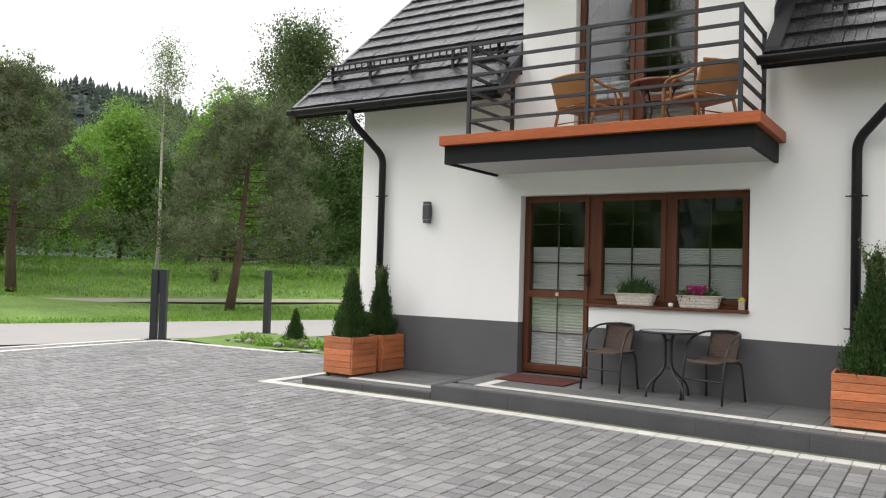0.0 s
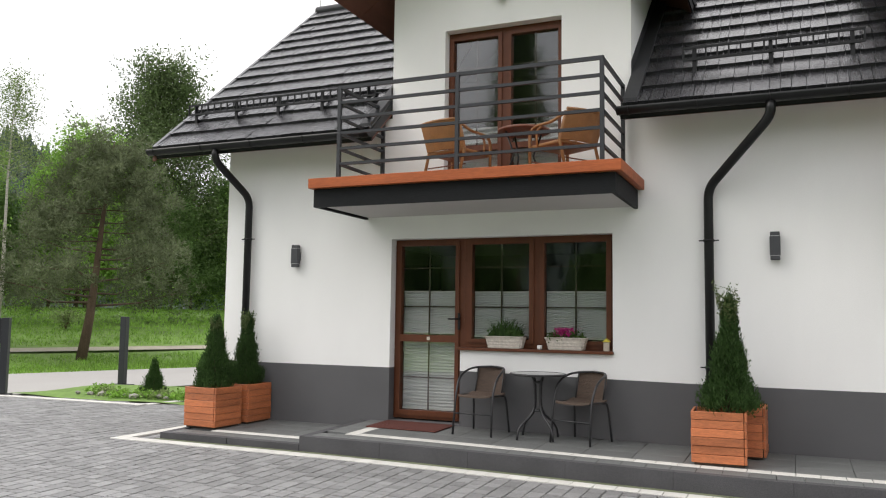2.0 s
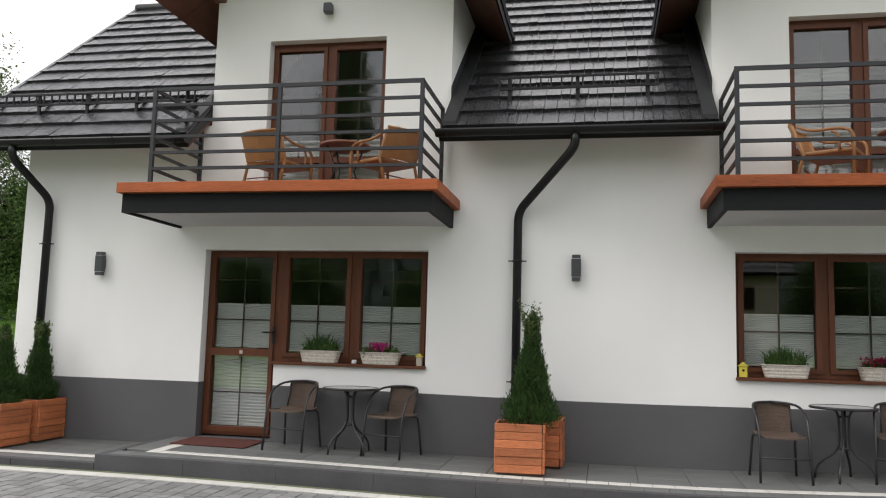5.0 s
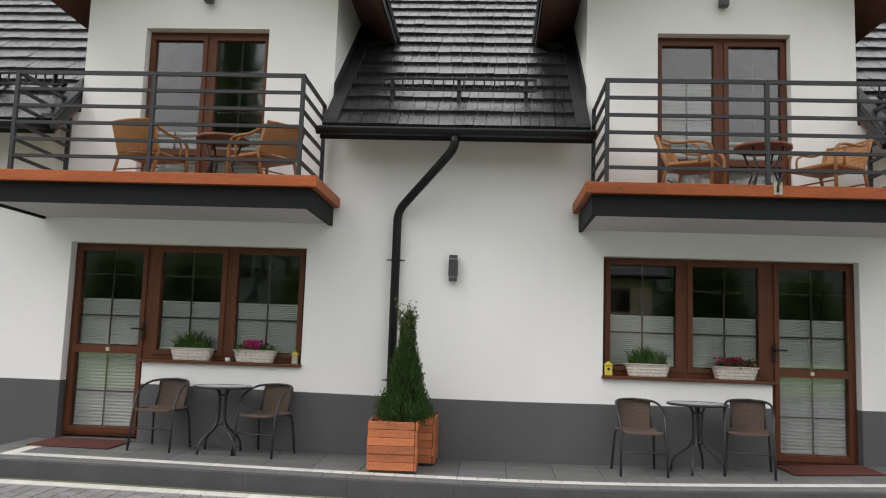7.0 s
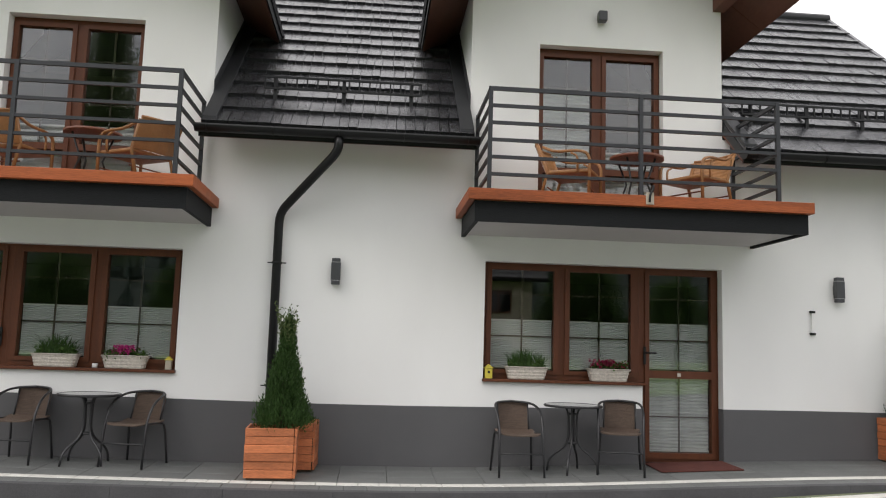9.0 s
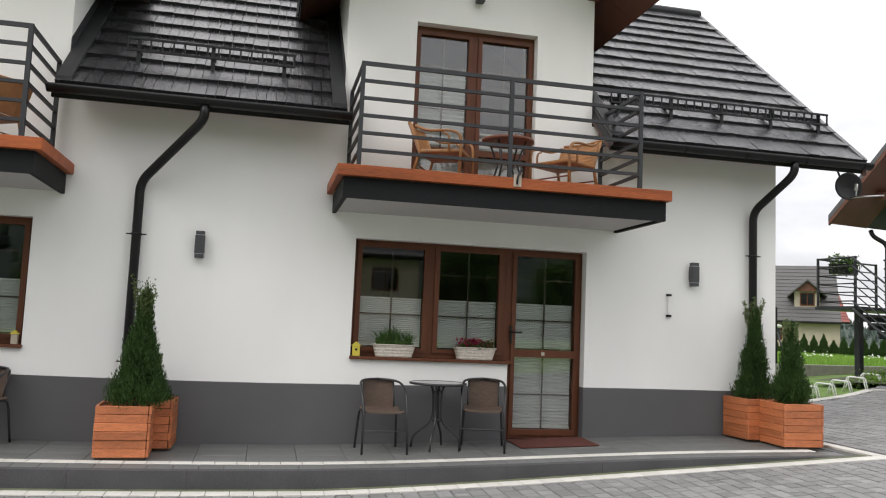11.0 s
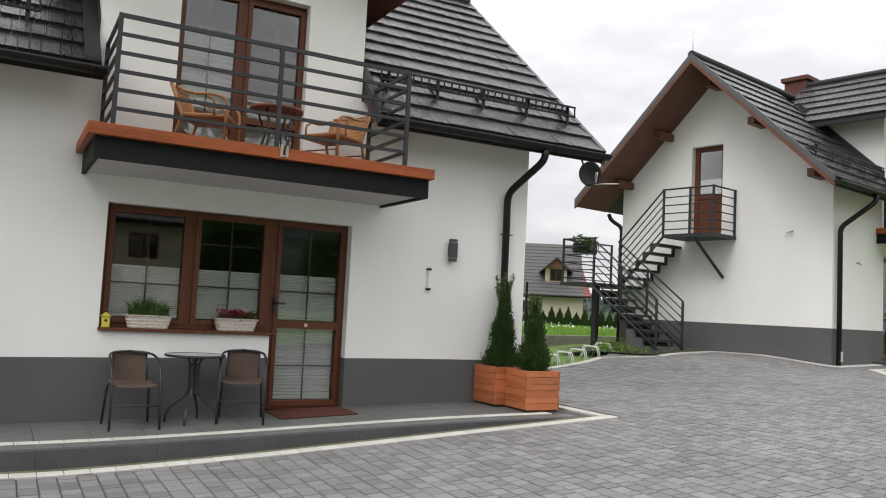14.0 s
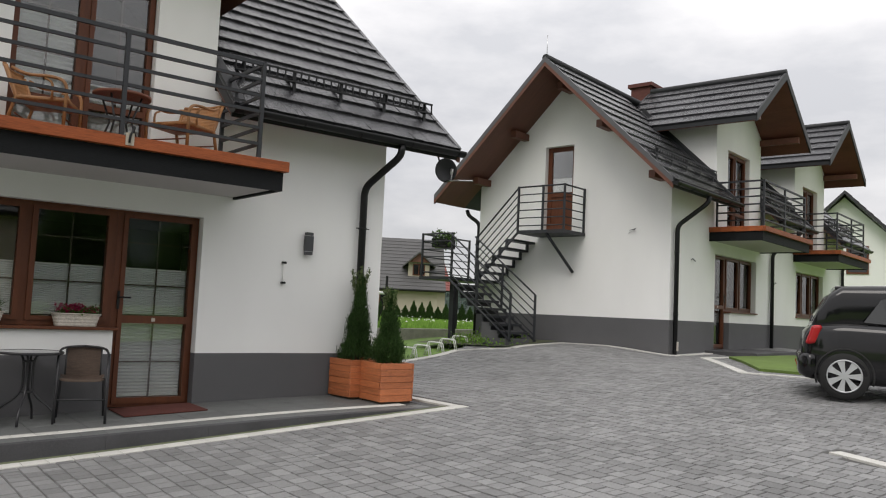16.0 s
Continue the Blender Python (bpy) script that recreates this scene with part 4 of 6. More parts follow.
def thuja(m, h, r, seed, spiky=0.0):
    rng = np.random.default_rng(seed)
    t = thing("thuja", m, "dense green conical thuja growing in a planter", "shrub", "thujas")
    tb = bmesh.new()
    tube(tb, [(0, 0, -0.05), (0, 0, h * 0.5), (0.09 * spiky, 0, h * 0.9)], [0.022, 0.014, 0.004], 7)
    part("trunk", tb, BARK, t)
    n = int(1500 * h * r / 0.25)
    q = 0.085 + 0.915 * rng.uniform(0, 1, n) ** 1.25
    lumps = 1 + 0.16 * np.sin(q * 17 + rng.uniform(0, 6)) + 0.10 * rng.normal(0, 1, n)
    rad = r * np.clip(1.08 * (1 - q) ** 1.02 * (0.75 + 0.9 * np.minimum(q * 4, 0.28)), 0.02, None) * lumps * np.sqrt(rng.uniform(0.35, 1, n))
    a = rng.uniform(0, 2 * np.pi, n)
    cen = np.stack([rad * np.cos(a) + 0.10 * spiky * q, rad * np.sin(a), q * h * 0.97], 1)
    per = 16
    c = np.repeat(cen, per, axis=0) + rng.normal(0, 1, (n * per, 3)) * [0.020, 0.020, 0.034]
    ang = np.repeat(a, per) + rng.normal(0, 0.7, n * per)
    up = np.stack([0.45 * np.cos(ang), 0.45 * np.sin(ang), np.ones(n * per)], 1) + rng.normal(0, 0.25, (n * per, 3))
    up /= np.linalg.norm(up, axis=1, keepdims=True)
    side = np.cross(up, rng.normal(0, 1, up.shape))
    side /= np.linalg.norm(side, axis=1, keepdims=True)
    s = rng.uniform(0.008, 0.018, (n * per, 1))
    quad = np.stack([c - up * s, c + side * s * 0.36, c + up * s * 1.6, c - side * s * 0.36], 1).reshape(-1, 3)
    raw_mesh("crown", quad.tolist(), np.arange(4 * n * per).reshape(-1, 4).tolist(), THUJA, t)
    if spiky:
        k = 18
        tips = []
        for i in range(k):
            b = rng.uniform(0, 2 * np.pi)
            base = np.array([0.05 * np.cos(b), 0.05 * np.sin(b), h * rng.uniform(0.72, 0.92)])
            d = np.array([0.28 * np.cos(b), 0.28 * np.sin(b), 1.0])
            for j in range(12):
                tips.append(base + d * spiky * (j / 12) * rng.uniform(0.8, 1.1))
        v, f = leaves(rng, tips, 5, 0.010, 0.013)
        raw_mesh("young_growth", v, f, THUJA_TIP, t, label="pale feathery young shoots")
    return t


PLANTERS = ((-6.68, -0.80, -2), (-6.62, -0.27, 0), (-0.80, -0.76, 3), (-0.645, -0.255, -1), (6.27, -0.76, -2), (6.12, -0.265, 3))
SHRUBS = ((0.90, 0.25, 0.08), (0.92, 0.21, 0.16), (1.12, 0.235, 0.26), (0.48, 0.19, 0.05), (0.92, 0.21, 0.16), (1.10, 0.21, 0.26))
for k, ((x, y, r), (h, rad, sp)) in enumerate(zip(PLANTERS, SHRUBS)):
    z = terrace_z(x, y)
    planter(pose(x, y, z, 0, 0, r), k)
    thuja(pose(x + (0.08 if k == 2 else 0.0), y, z + 0.43), h, rad, 20 + k, sp)


def doormat(x0, x1):
    b = boxes((x0, x1, -0.58, -0.02, 0.002, 0.014))
    for v in b.verts:
        v.co.z += terrace_z(v.co.x, v.co.y)
    ob = part("doormat", bevelled(b, 0.004, 1), MAT_RED)
    tagged(ob, "dark red doormat lying before the door", "doormat", "doormats")


doormat(-4.68, -3.80)
doormat(3.16, 4.05)


def basket(m, kind_of, seed):
    rng = np.random.default_rng(seed)
    what = {"grass": "white wicker trough with grassy green plant on the sill", "pink": "white wicker trough with pink flowers on the sill", "crimson": "white wicker trough with crimson flowers on the sill"}[kind_of]
    t = thing("flower_trough", m, what, "flower pot", "flower troughs")
    b = bmesh.new()
    rows = []
    for i in range(9):
        q = i / 8
        w, d = 0.195 + 0.035 * q + (0.005 if i % 2 else 0), 0.062 + 0.012 * q + (0.004 if i % 2 else 0)
        rows.append([b.verts.new((sx * (w - 0.02 * cx), sy * (d - 0.02 * (1 - cx)), 0.002 + 0.13 * q)) for sx, sy, cx in ((-1, -1, 0), (-1, -1, 1), (1, -1, 1), (1, -1, 0), (1, 1, 0), (1, 1, 1), (-1, 1, 1), (-1, 1, 0))])
    for p, q in zip(rows, rows[1:]):
        for k in range(8):
            b.faces.new((p[k], p[(k + 1) % 8], q[(k + 1) % 8], q[k]))
    b.faces.new(rows[0][::-1])
    b.faces.new(rows[-1])
    tr = part("trough", b, BASKET, t)
    rim = bmesh.new()
    tube(rim, [(-0.232, -0.075, 0.132), (0.232, -0.075, 0.132), (0.232, 0.075, 0.132), (-0.232, 0.075, 0.132)], 0.009, 6, closed=True)
    part("rim", rim, BASKET, tr)
    if kind_of == "grass":
        verts, faces = [], []
        for i in range(170):
            x, y = rng.uniform(-0.19, 0.19), rng.uniform(-0.05, 0.05)
            ang, lean, L = rng.uniform(0, 2 * math.pi), rng.uniform(0.02, 0.20), rng.uniform(0.14, 0.33) * (1 - 0.35 * abs(x) / 0.19)
            k = len(verts)
            for j in range(4):
                q = j / 3
                px, py, pz = x + lean * math.cos(ang) * q * q, y + 0.7 * lean * math.sin(ang) * q * q, 0.13 + L * q * (1 - 0.25 * q)
                w = 0.007 * (1 - 0.8 * q)
                verts += [(px - w, py, pz), (px + w, py, pz)]
            faces += [(k + 2 * j, k + 2 * j + 1, k + 2 * j + 3, k + 2 * j + 2) for j in range(3)]
        raw_mesh("foliage", verts, faces, POT_GRASS, t)
        v, f = leaves(rng, np.stack([rng.uniform(-0.2, 0.2, 60), rng.uniform(-0.06, 0.06, 60), rng.uniform(0.12, 0.20, 60)], 1), 6, 0.018, 0.02)
        raw_mesh("undergrowth", v, f, LEAF_DARK, t)
    else:
        v, f = leaves(rng, np.stack([rng.uniform(-0.2, 0.2, 90), rng.uniform(-0.06, 0.06, 90), rng.uniform(0.12, 0.19, 90)], 1), 6, 0.018, 0.02)
        raw_mesh("foliage", v, f, LEAF_DARK, t)
        wide = 0.09 if kind_of == "pink" else 0.19
        cen = np.stack([rng.normal(-0.02, wide * 0.55, 34).clip(-0.2, 0.2), rng.uniform(-0.06, 0.05, 34), rng.uniform(0.165, 0.235, 34)], 1)
        v, f = leaves(rng, cen, 12, 0.014, 0.016)
        raw_mesh("blossom", v, f, PINK if kind_of == "pink" else REDF, t)
    return t


for x, k, s in ((-3.20, "grass", 1), (-2.48, "pink", 2), (1.84, "grass", 3), (2.77, "crimson", 4)):
    basket(pose(x, 0.028, 0.999), k, s)
bh = thing("bird_house", pose(1.42, 0.03, 0.999), "small yellow wooden bird house on the sill", "ornament")
part("body", bevelled(boxes((-0.04, 0.04, -0.035, 0.035, 0, 0.11)), 0.004), YELLOW, bh)
rb = bmesh.new()
prism(rb, [(-0.055, -0.045, 0.111), (0.055, -0.045, 0.111), (0, -0.045, 0.155)], (0, 0.09, 0))
part("roof", rb, YELLOW, bh)
hb = bmesh.new()
tube(hb, [(0, -0.038, 0.07), (0, -0.0355, 0.07)], 0.014, 12)
part("hole", hb, GUTTER, bh, "dark entrance hole")
bh = thing("bird_house", pose(-2.03, 0.03, 0.999), "small pale wooden bird house on the sill", "ornament")
part("body", bevelled(boxes((-0.03, 0.03, -0.03, 0.03, 0, 0.10)), 0.004), BEIGE, bh)
rb = bmesh.new()
prism(rb, [(-0.042, -0.04, 0.101), (0.042, -0.04, 0.101), (0, -0.04, 0.14)], (0, 0.08, 0))
part("roof", rb, YELLOW, bh)
cd = bmesh.new()
disc(cd, -2.79, 0.02, 0.999, 1.045, 0.028, 16)
tagged(part("candle", cd, WHITE), "short white candle standing on the sill", "candle")


def wall_lamp(m):
    l = thing("wall_lamp", m, "grey metal up-and-down lamp on the white wall", "lamp", "wall lamps")
    part("body", bevelled(boxes((-0.055, 0.055, -0.105, -0.022, -0.11, 0.11)), 0.008), LAMP, l)
    part("back_plate", boxes((-0.045, 0.045, -0.021, -0.001, -0.06, 0.06)), LAMP, l)
    for z in (-0.135, 0.135):
        part("lens", bevelled(boxes((-0.05, 0.05, -0.10, -0.027, z - 0.024, z + 0.024)), 0.006), LAMP, l)
        part("band", boxes((-0.052, 0.052, -0.102, -0.025, z * 0.72 - 0.004 + (0.013 if z > 0 else -0.013), z * 0.72 + 0.004 + (0.013 if z > 0 else -0.013))), LAMP_PALE, l, "pale glass band")
    for ob in l.children:
        ob.data.transform(Matrix.Diagonal((0.92, 0.92, 0.9, 1.0)))
    return l


first = wall_lamp(pose(-6.05, 0, 2.112))
for x in (-0.297, 5.453):
    copy_thing(first, pose(x, 0, 2.112))
for k, x in enumerate((HX - 2.95, HX + 2.95)):
    s = thing("spot_lamp", pose(x, 0, 5.21), "small dark spot lamp above the balcony door", "lamp", "spot lamps")
    part("body", bevelled(boxes((-0.05, 0.05, -0.13, -0.03, -0.07, 0.05)), 0.01), LAMP, s)
    part("mount", boxes((-0.03, 0.03, -0.029, -0.001, -0.03, 0.03)), LAMP, s)
th = thing("thermometer", pose(5.146, 0, 1.725), "slim wall thermometer with dark end brackets", "thermometer")
part("scale", boxes((-0.013, 0.013, -0.030, -0.022, -0.11, 0.11)), WHITE, th)
for z in (-0.125, 0.125):
    part("bracket", boxes((-0.028, 0.028, -0.034, -0.001, z - 0.013, z + 0.013)), GUTTER, th)
pl = thing("plaque", pose(2.80, -1.272, 2.85), "small pale plaque with a dark hook on the balcony edge", "plaque")
part("plate", boxes((-0.04, 0.04, -0.008, -0.001, -0.07, 0.05)), BEIGE, pl)
hk = bmesh.new()
tube(hk, arc([(0.03, -0.02, 0.12), (0.03, -0.02, 0.08), (-0.005, -0.02, 0.03), (-0.008, -0.02, -0.05)], 4), 0.011, 7)
part("hook", hk, GUTTER, pl)


def rattan_chair(m, seed=0):
    c = thing("rattan_armchair", m, "honey-coloured rattan armchair on the balcony", "chair", "rattan armchairs")
    for s in (-1, 1):
        a = bmesh.new()
        tube(a, arc([(s * 0.26, -0.24, 0.0), (s * 0.26, -0.25, 0.58), (s * 0.27, -0.12, 0.63), (s * 0.27, 0.12, 0.62), (s * 0.24, 0.26, 0.70)], 5), 0.017, 8)
        part("arm", a, RATTAN, c)
        b = bmesh.new()
        tube(b, [(s * 0.24, 0.30, 0.0), (s * 0.24, 0.20, 0.40), (s * 0.25, 0.31, 0.72)], 0.017, 8)
        part("leg", b, RATTAN, c)
        w = bmesh.new()
        tube(w, arc([(s * 0.265, -0.12, 0.38), (s * 0.27, -0.13, 0.56), (s * 0.27, -0.05, 0.60)], 4), 0.012, 7)
        part("brace", w, RATTAN, c)
    s = bmesh.new()
    box(s, -0.25, 0.25, -0.26, 0.22, 0.36, 0.41)
    part("seat", bevelled(s, 0.018), RATTAN, c)
    k = bmesh.new()
    rows = []
    for i in range(15):
        q = i / 14
        z, y = 0.40 + 0.34 * q, 0.20 + 0.12 * q
        rows.append([k.verts.new((x, y + 0.05 * (1 - (x / 0.25) ** 2) + (0.004 if i % 2 else 0), z)) for x in (-0.25, -0.12, 0, 0.12, 0.25)] + [k.verts.new((x, y + 0.022 + 0.05 * (1 - (x / 0.25) ** 2), z)) for x in (0.25, 0.12, 0, -0.12, -0.25)])
    for a, b in zip(rows, rows[1:]):
        for j in range(10):
            k.faces.new((a[j], a[(j + 1) % 10], b[(j + 1) % 10], b[j]))
    k.faces.new(rows[0])
    k.faces.new(rows[-1][::-1])
    part("backrest", k, RATTAN, c)
    r = bmesh.new()
    tube(r, [(x, 0.325 + 0.055 * (1 - (x / 0.25) ** 2), 0.745) for x in (-0.25, -0.15, -0.05, 0.05, 0.15, 0.25)], 0.018, 8)
    part("top_rail", r, RATTAN, c)
    t = bmesh.new()
    for y in (-0.22, 0.20):
        tube(t, [(-0.25, y, 0.20), (0.25, y, 0.20)], 0.009, 6)
    part("stretcher", t, RATTAN_DARK, c)
    for ob in c.children:
        ob.data.transform(Matrix.Diagonal((1.06, 1.0, 0.88, 1.0)))
    return c


def balcony_table(m):
    t = thing("rattan_table", m, "round dark brown rattan table on the balcony", "table", "rattan tables")
    d = bmesh.new()
    disc(d, 0, 0, 0.555, 0.585, 0.29, 32)
    part("tabletop", d, RATTAN_DARK, t)
    for k in range(4):
        a = math.pi / 4 + k * math.pi / 2
        l = bmesh.new()
        tube(l, [(0.22 * math.cos(a), 0.22 * math.sin(a), 0.555), (0.12 * math.cos(a), 0.12 * math.sin(a), 0.30), (0.24 * math.cos(a), 0.24 * math.sin(a), 0.0)], 0.011, 7)
        part("leg", l, CHAIR_TUBE, t)
    return t


BZ = 2.846
first = rattan_chair(pose(-3.60, -0.52, BZ, 0, 0, 164))
for x, y, r in ((-2.36, -0.52, -122), (2.20, -0.55, 62), (3.56, -0.55, -60)):
    copy_thing(first, pose(x, y, BZ, 0, 0, r))
first = balcony_table(pose(-2.85, -0.42, BZ))
copy_thing(first, pose(2.92, -0.50, BZ))


def dish():
    d = thing("satellite_dish", pose(7.58, -0.10, 3.36, 0, 0, -24), "dark satellite dish hung under the roof corner", "satellite dish")
    b = bmesh.new()
    rings = []
    for i in range(7):
        r = 0.16 * i / 6 + 0.001
        rings.append([b.verts.new((r * math.cos(2 * math.pi * k / 28), 0.05 - 0.05 * (r / 0.16) ** 2, 1.1 * r * math.sin(2 * math.pi * k / 28))) for k in range(28)])
    back = [b.verts.new((v.co.x, v.co.y + 0.012, v.co.z)) for v in rings[-1]]
    rings.append(back)
    for p, q in zip(rings, rings[1:]):
        for k in range(28):
            b.faces.new((p[k], p[(k + 1) % 28], q[(k + 1) % 28], q[k])).smooth = True
    part("reflector", b, METAL, d)
    a = bmesh.new()
    tube(a, [(0.0, 0.05, 0.0), (-0.03, 0.12, 0.02), (-0.16, 0.02, 0.30), (-0.175, 0.10, 0.30)], 0.014, 8)
    part("mount", a, METAL, d)
    a = bmesh.new()
    tube(a, [(0, 0.03, -0.15), (0.10, -0.20, -0.17), (0.34, -0.24, -0.16)], 0.010, 7)
    tube(a, [(0.02, -0.24, -0.10), (0.02, -0.26, -0.02)], 0.020, 8)
    tube(a, [(0.02, -0.24, -0.17), (0.02, -0.25, -0.10)], 0.009, 7)
    part("feed_arm", a, CHROME, d, "bright feed arm")
    return d


dish()


# ---- the stairs on the second house's gable ----
def stairs():
    st = thing("outside_stairs", HOUSE_TWO @ pose(-6.8, 0, 0), "dark steel outside stairs with landing and rails", "stairs")
    def P(s, o, z):
        return (-o, s + 0.2, z)
    def bar(name, a, b, w=0.02):
        bm = bmesh.new()
        tube(bm, [P(*a), P(*b)], w, 6)
        return part(name, bm, STEEL, st)
    def plate(name, s0, s1, o0, o1, z0, z1):
        return part(name, boxes((-o1, -o0, s0 + 0.2, s1 + 0.2, z0, z1)), STEEL, st)
    top, mid = 2.58, 1.48
    plate("platform", 1.82, 3.05, 0.01, 0.92, top - 0.07, top)
    plate("landing", 4.15, 5.10, 0.01, 1.84, mid - 0.07, mid)
    n = 6
    for i in range(1, n):
        s = 3.05 + (4.15 - 3.05) * i / n
        z = top - (top - mid) * i / n
        plate("step", s - 0.10, s + 0.13, 0.02, 0.90, z - 0.05, z)
        for o in (0.02, 0.84):
            plate("riser", s + 0.08, s + 0.13, o, o + 0.06, z - 0.18, z - 0.051)
    n = 8
    for i in range(1, n):
        s = 4.15 - (4.15 - 2.45) * i / n
        z = mid - (mid - 0.16) * i / n
        plate("step", s - 0.12, s + 0.12, 1.0, 1.88, z - 0.05, z)
        plate("riser", s + 0.09, s + 0.118, 1.02, 1.86, z - 0.14, z - 0.051)
        if z < 0.75:
            part("step_block", boxes((-1.86, -1.02, s + 0.082, s + 0.318, -0.25, z - 0.141)), PLINTH, st, "dark concrete step base")
    for o in (0.96, 1.90):
        bar("stringer", (4.15, o, mid - 0.06), (2.42, o, 0.14), 0.028)
    bar("stringer", (3.05, 0.88, top - 0.05), (4.15, 0.88, mid - 0.05), 0.028)
    # rails: platform, upper flight, landing, lower flight
    def rails(a, b, count=5, height=0.98):
        for i in range(count + 1):
            k = height * (1 - i / (count + 0.6))
            bar("rail", (a[0], a[1], a[2] + k), (b[0], b[1], b[2] + k), 0.019 if i == 0 else 0.013)
    def post(s, o, z, h=1.0):
        plate("post", s - 0.02, s + 0.02, o - 0.02, o + 0.02, z, z + h)
    for s, o in ((1.85, 0.88), (2.40, 0.88), (3.05, 0.88), (1.85, 0.04)):
        post(s, o, top)
    rails((1.85, 0.88, top), (3.05, 0.88, top))
    rails((1.85, 0.04, top), (1.85, 0.88, top))
    rails((3.05, 0.88, top), (4.17, 0.88, mid))
    post(4.17, 0.90, mid)
    for s, o in ((5.06, 1.80), (5.06, 0.05), (4.17, 1.80)):
        post(s, o, mid)
    rails((5.06, 0.05, mid), (5.06, 1.80, mid))
    rails((4.17, 1.80, mid), (5.06, 1.80, mid))
    for o in (0.97, 1.90):
        post(2.45, o, 0.12, 1.02)
        post(3.35, o, 0.80, 1.02)
        rails((4.17, o, mid), (2.45, o, 0.16))
    plate("support_post", 4.55, 4.67, 1.10, 1.22, -0.12, mid - 0.071)
    bm = bmesh.new()
    tube(bm, [P(2.30, 0.88, top - 0.06), P(2.1, 0.03, 1.70)], 0.035, 6)
    part("brace", bm, STEEL, st)
    pot = thing("balcony_pot", HOUSE_TWO @ pose(-6.8 - 1.0, 5.32, mid + 0.86), "dark plant trough with flowers hung on the landing rail", "flower pot")
    part("trough", bevelled(boxes((-0.32, 0.32, -0.13, 0.09, -0.14, 0.08)), 0.015), GUTTER, pot)
    rng = np.random.default_rng(9)
    v, f = leaves(rng, np.stack([rng.uniform(-0.34, 0.34, 90), rng.uniform(-0.16, 0.10, 90), rng.uniform(-0.10, 0.22, 90)], 1), 9, 0.04, 0.035)
    raw_mesh("foliage", v, f, LEAF_DARK, pot)


stairs()
def car():
    """A small black hatchback, nose along +x, standing on z = 0."""
    x, y = 11.32, -3.42
    c = thing("hatchback", pose(x, y, ground_z(11.3, -4.1), 0, 0, -61), "black five-door hatchback parked on the paving", "car")
    L, hw = 3.97, 0.84
    def loft(name, stations, mat_, label="", parent=None, n=10):
        bm = bmesh.new()
        rings = []
        for xs, w, z0, z1, r in stations:
            ring = []
            for sx, sz in ((1, 0), (1, 1), (-1, 1), (-1, 0)):
                cy, cz = sx * (w - r), (z1 - r) if sz else (z0 + r)
                a0 = {(1, 0): -90, (1, 1): 0, (-1, 1): 90, (-1, 0): 180}[(sx, sz)]
                for k in range(5):
                    a = radians(a0 + 22.5 * k)
                    ring.append(bm.verts.new((xs, cy + r * math.cos(a), cz + r * math.sin(a))))
            rings.append(ring)
        for p, q in zip(rings, rings[1:]):
            for k in range(len(p)):
                bm.faces.new((p[k], p[(k + 1) % len(p)], q[(k + 1) % len(p)], q[k])).smooth = True
        bm.faces.new(rings[0])
        bm.faces.new(rings[-1][::-1])
        return part(name, bm, mat_, parent or c, label)
    loft("body", [(0.0, 0.70, 0.42, 0.66, 0.10), (0.04, 0.78, 0.30, 0.84, 0.12), (0.12, 0.82, 0.24, 0.93, 0.12), (0.5, 0.84, 0.20, 0.965, 0.12), (1.4, 0.845, 0.19, 0.94, 0.12), (2.6, 0.845, 0.19, 0.92, 0.12), (3.2, 0.83, 0.22, 0.86, 0.12), (3.7, 0.78, 0.24, 0.78, 0.12), (3.92, 0.68, 0.30, 0.66, 0.10), (3.97, 0.6, 0.36, 0.56, 0.08)], CARPAINT)
    loft("cabin", [(0.12, 0.70, 0.86, 0.95, 0.03), (0.20, 0.72, 0.86, 1.12, 0.05), (0.33, 0.70, 0.86, 1.34, 0.09), (0.48, 0.68, 0.86, 1.445, 0.11), (1.3, 0.67, 0.86, 1.475, 0.13), (1.9, 0.66, 0.86, 1.45, 0.13), (2.35, 0.67, 0.86, 1.28, 0.10), (2.85, 0.72, 0.86, 0.97, 0.04), (3.0, 0.73, 0.84, 0.90, 0.02)], CARPAINT)
    loft("rear_bumper", [(-0.045, 0.62, 0.34, 0.52, 0.07), (-0.02, 0.76, 0.29, 0.56, 0.09), (0.06, 0.835, 0.25, 0.585, 0.10), (0.16, 0.85, 0.24, 0.58, 0.09)], CARPAINT)
    for s in (-1, 1):
        rf = boxes((-0.052, -0.046, min(s * 0.42, s * 0.58), max(s * 0.42, s * 0.58), 0.40, 0.44))
        part("reflector", rf, TAIL, c, "red rear reflector")
    sp = bmesh.new()
    box(sp, 0.40, 0.62, -0.55, 0.55, 1.405, 1.446)
    part("spoiler", bevelled(sp, 0.01), CARPAINT, c)
    for s in (-1, 1):
        g = bmesh.new()
        y0 = s * 0.742
        prism(g, [(0.72, y0, 0.985), (1.02, y0, 0.965), (1.02, s * 0.690, 1.30), (0.92, s * 0.686, 1.28)], (0, s * 0.006, 0))
        part("side_window", g, CARGLASS, c)
        g = bmesh.new()
        prism(g, [(1.08, y0, 0.965), (1.72, y0, 0.955), (1.68, s * 0.690, 1.37), (1.08, s * 0.690, 1.33)], (0, s * 0.006, 0))
        part("side_window", g, CARGLASS, c)
        g = bmesh.new()
        prism(g, [(1.80, y0, 0.955), (2.62, y0, 0.955), (2.18, s * 0.690, 1.34), (1.76, s * 0.690, 1.37)], (0, s * 0.006, 0))
        part("side_window", g, CARGLASS, c)
        t = bmesh.new()
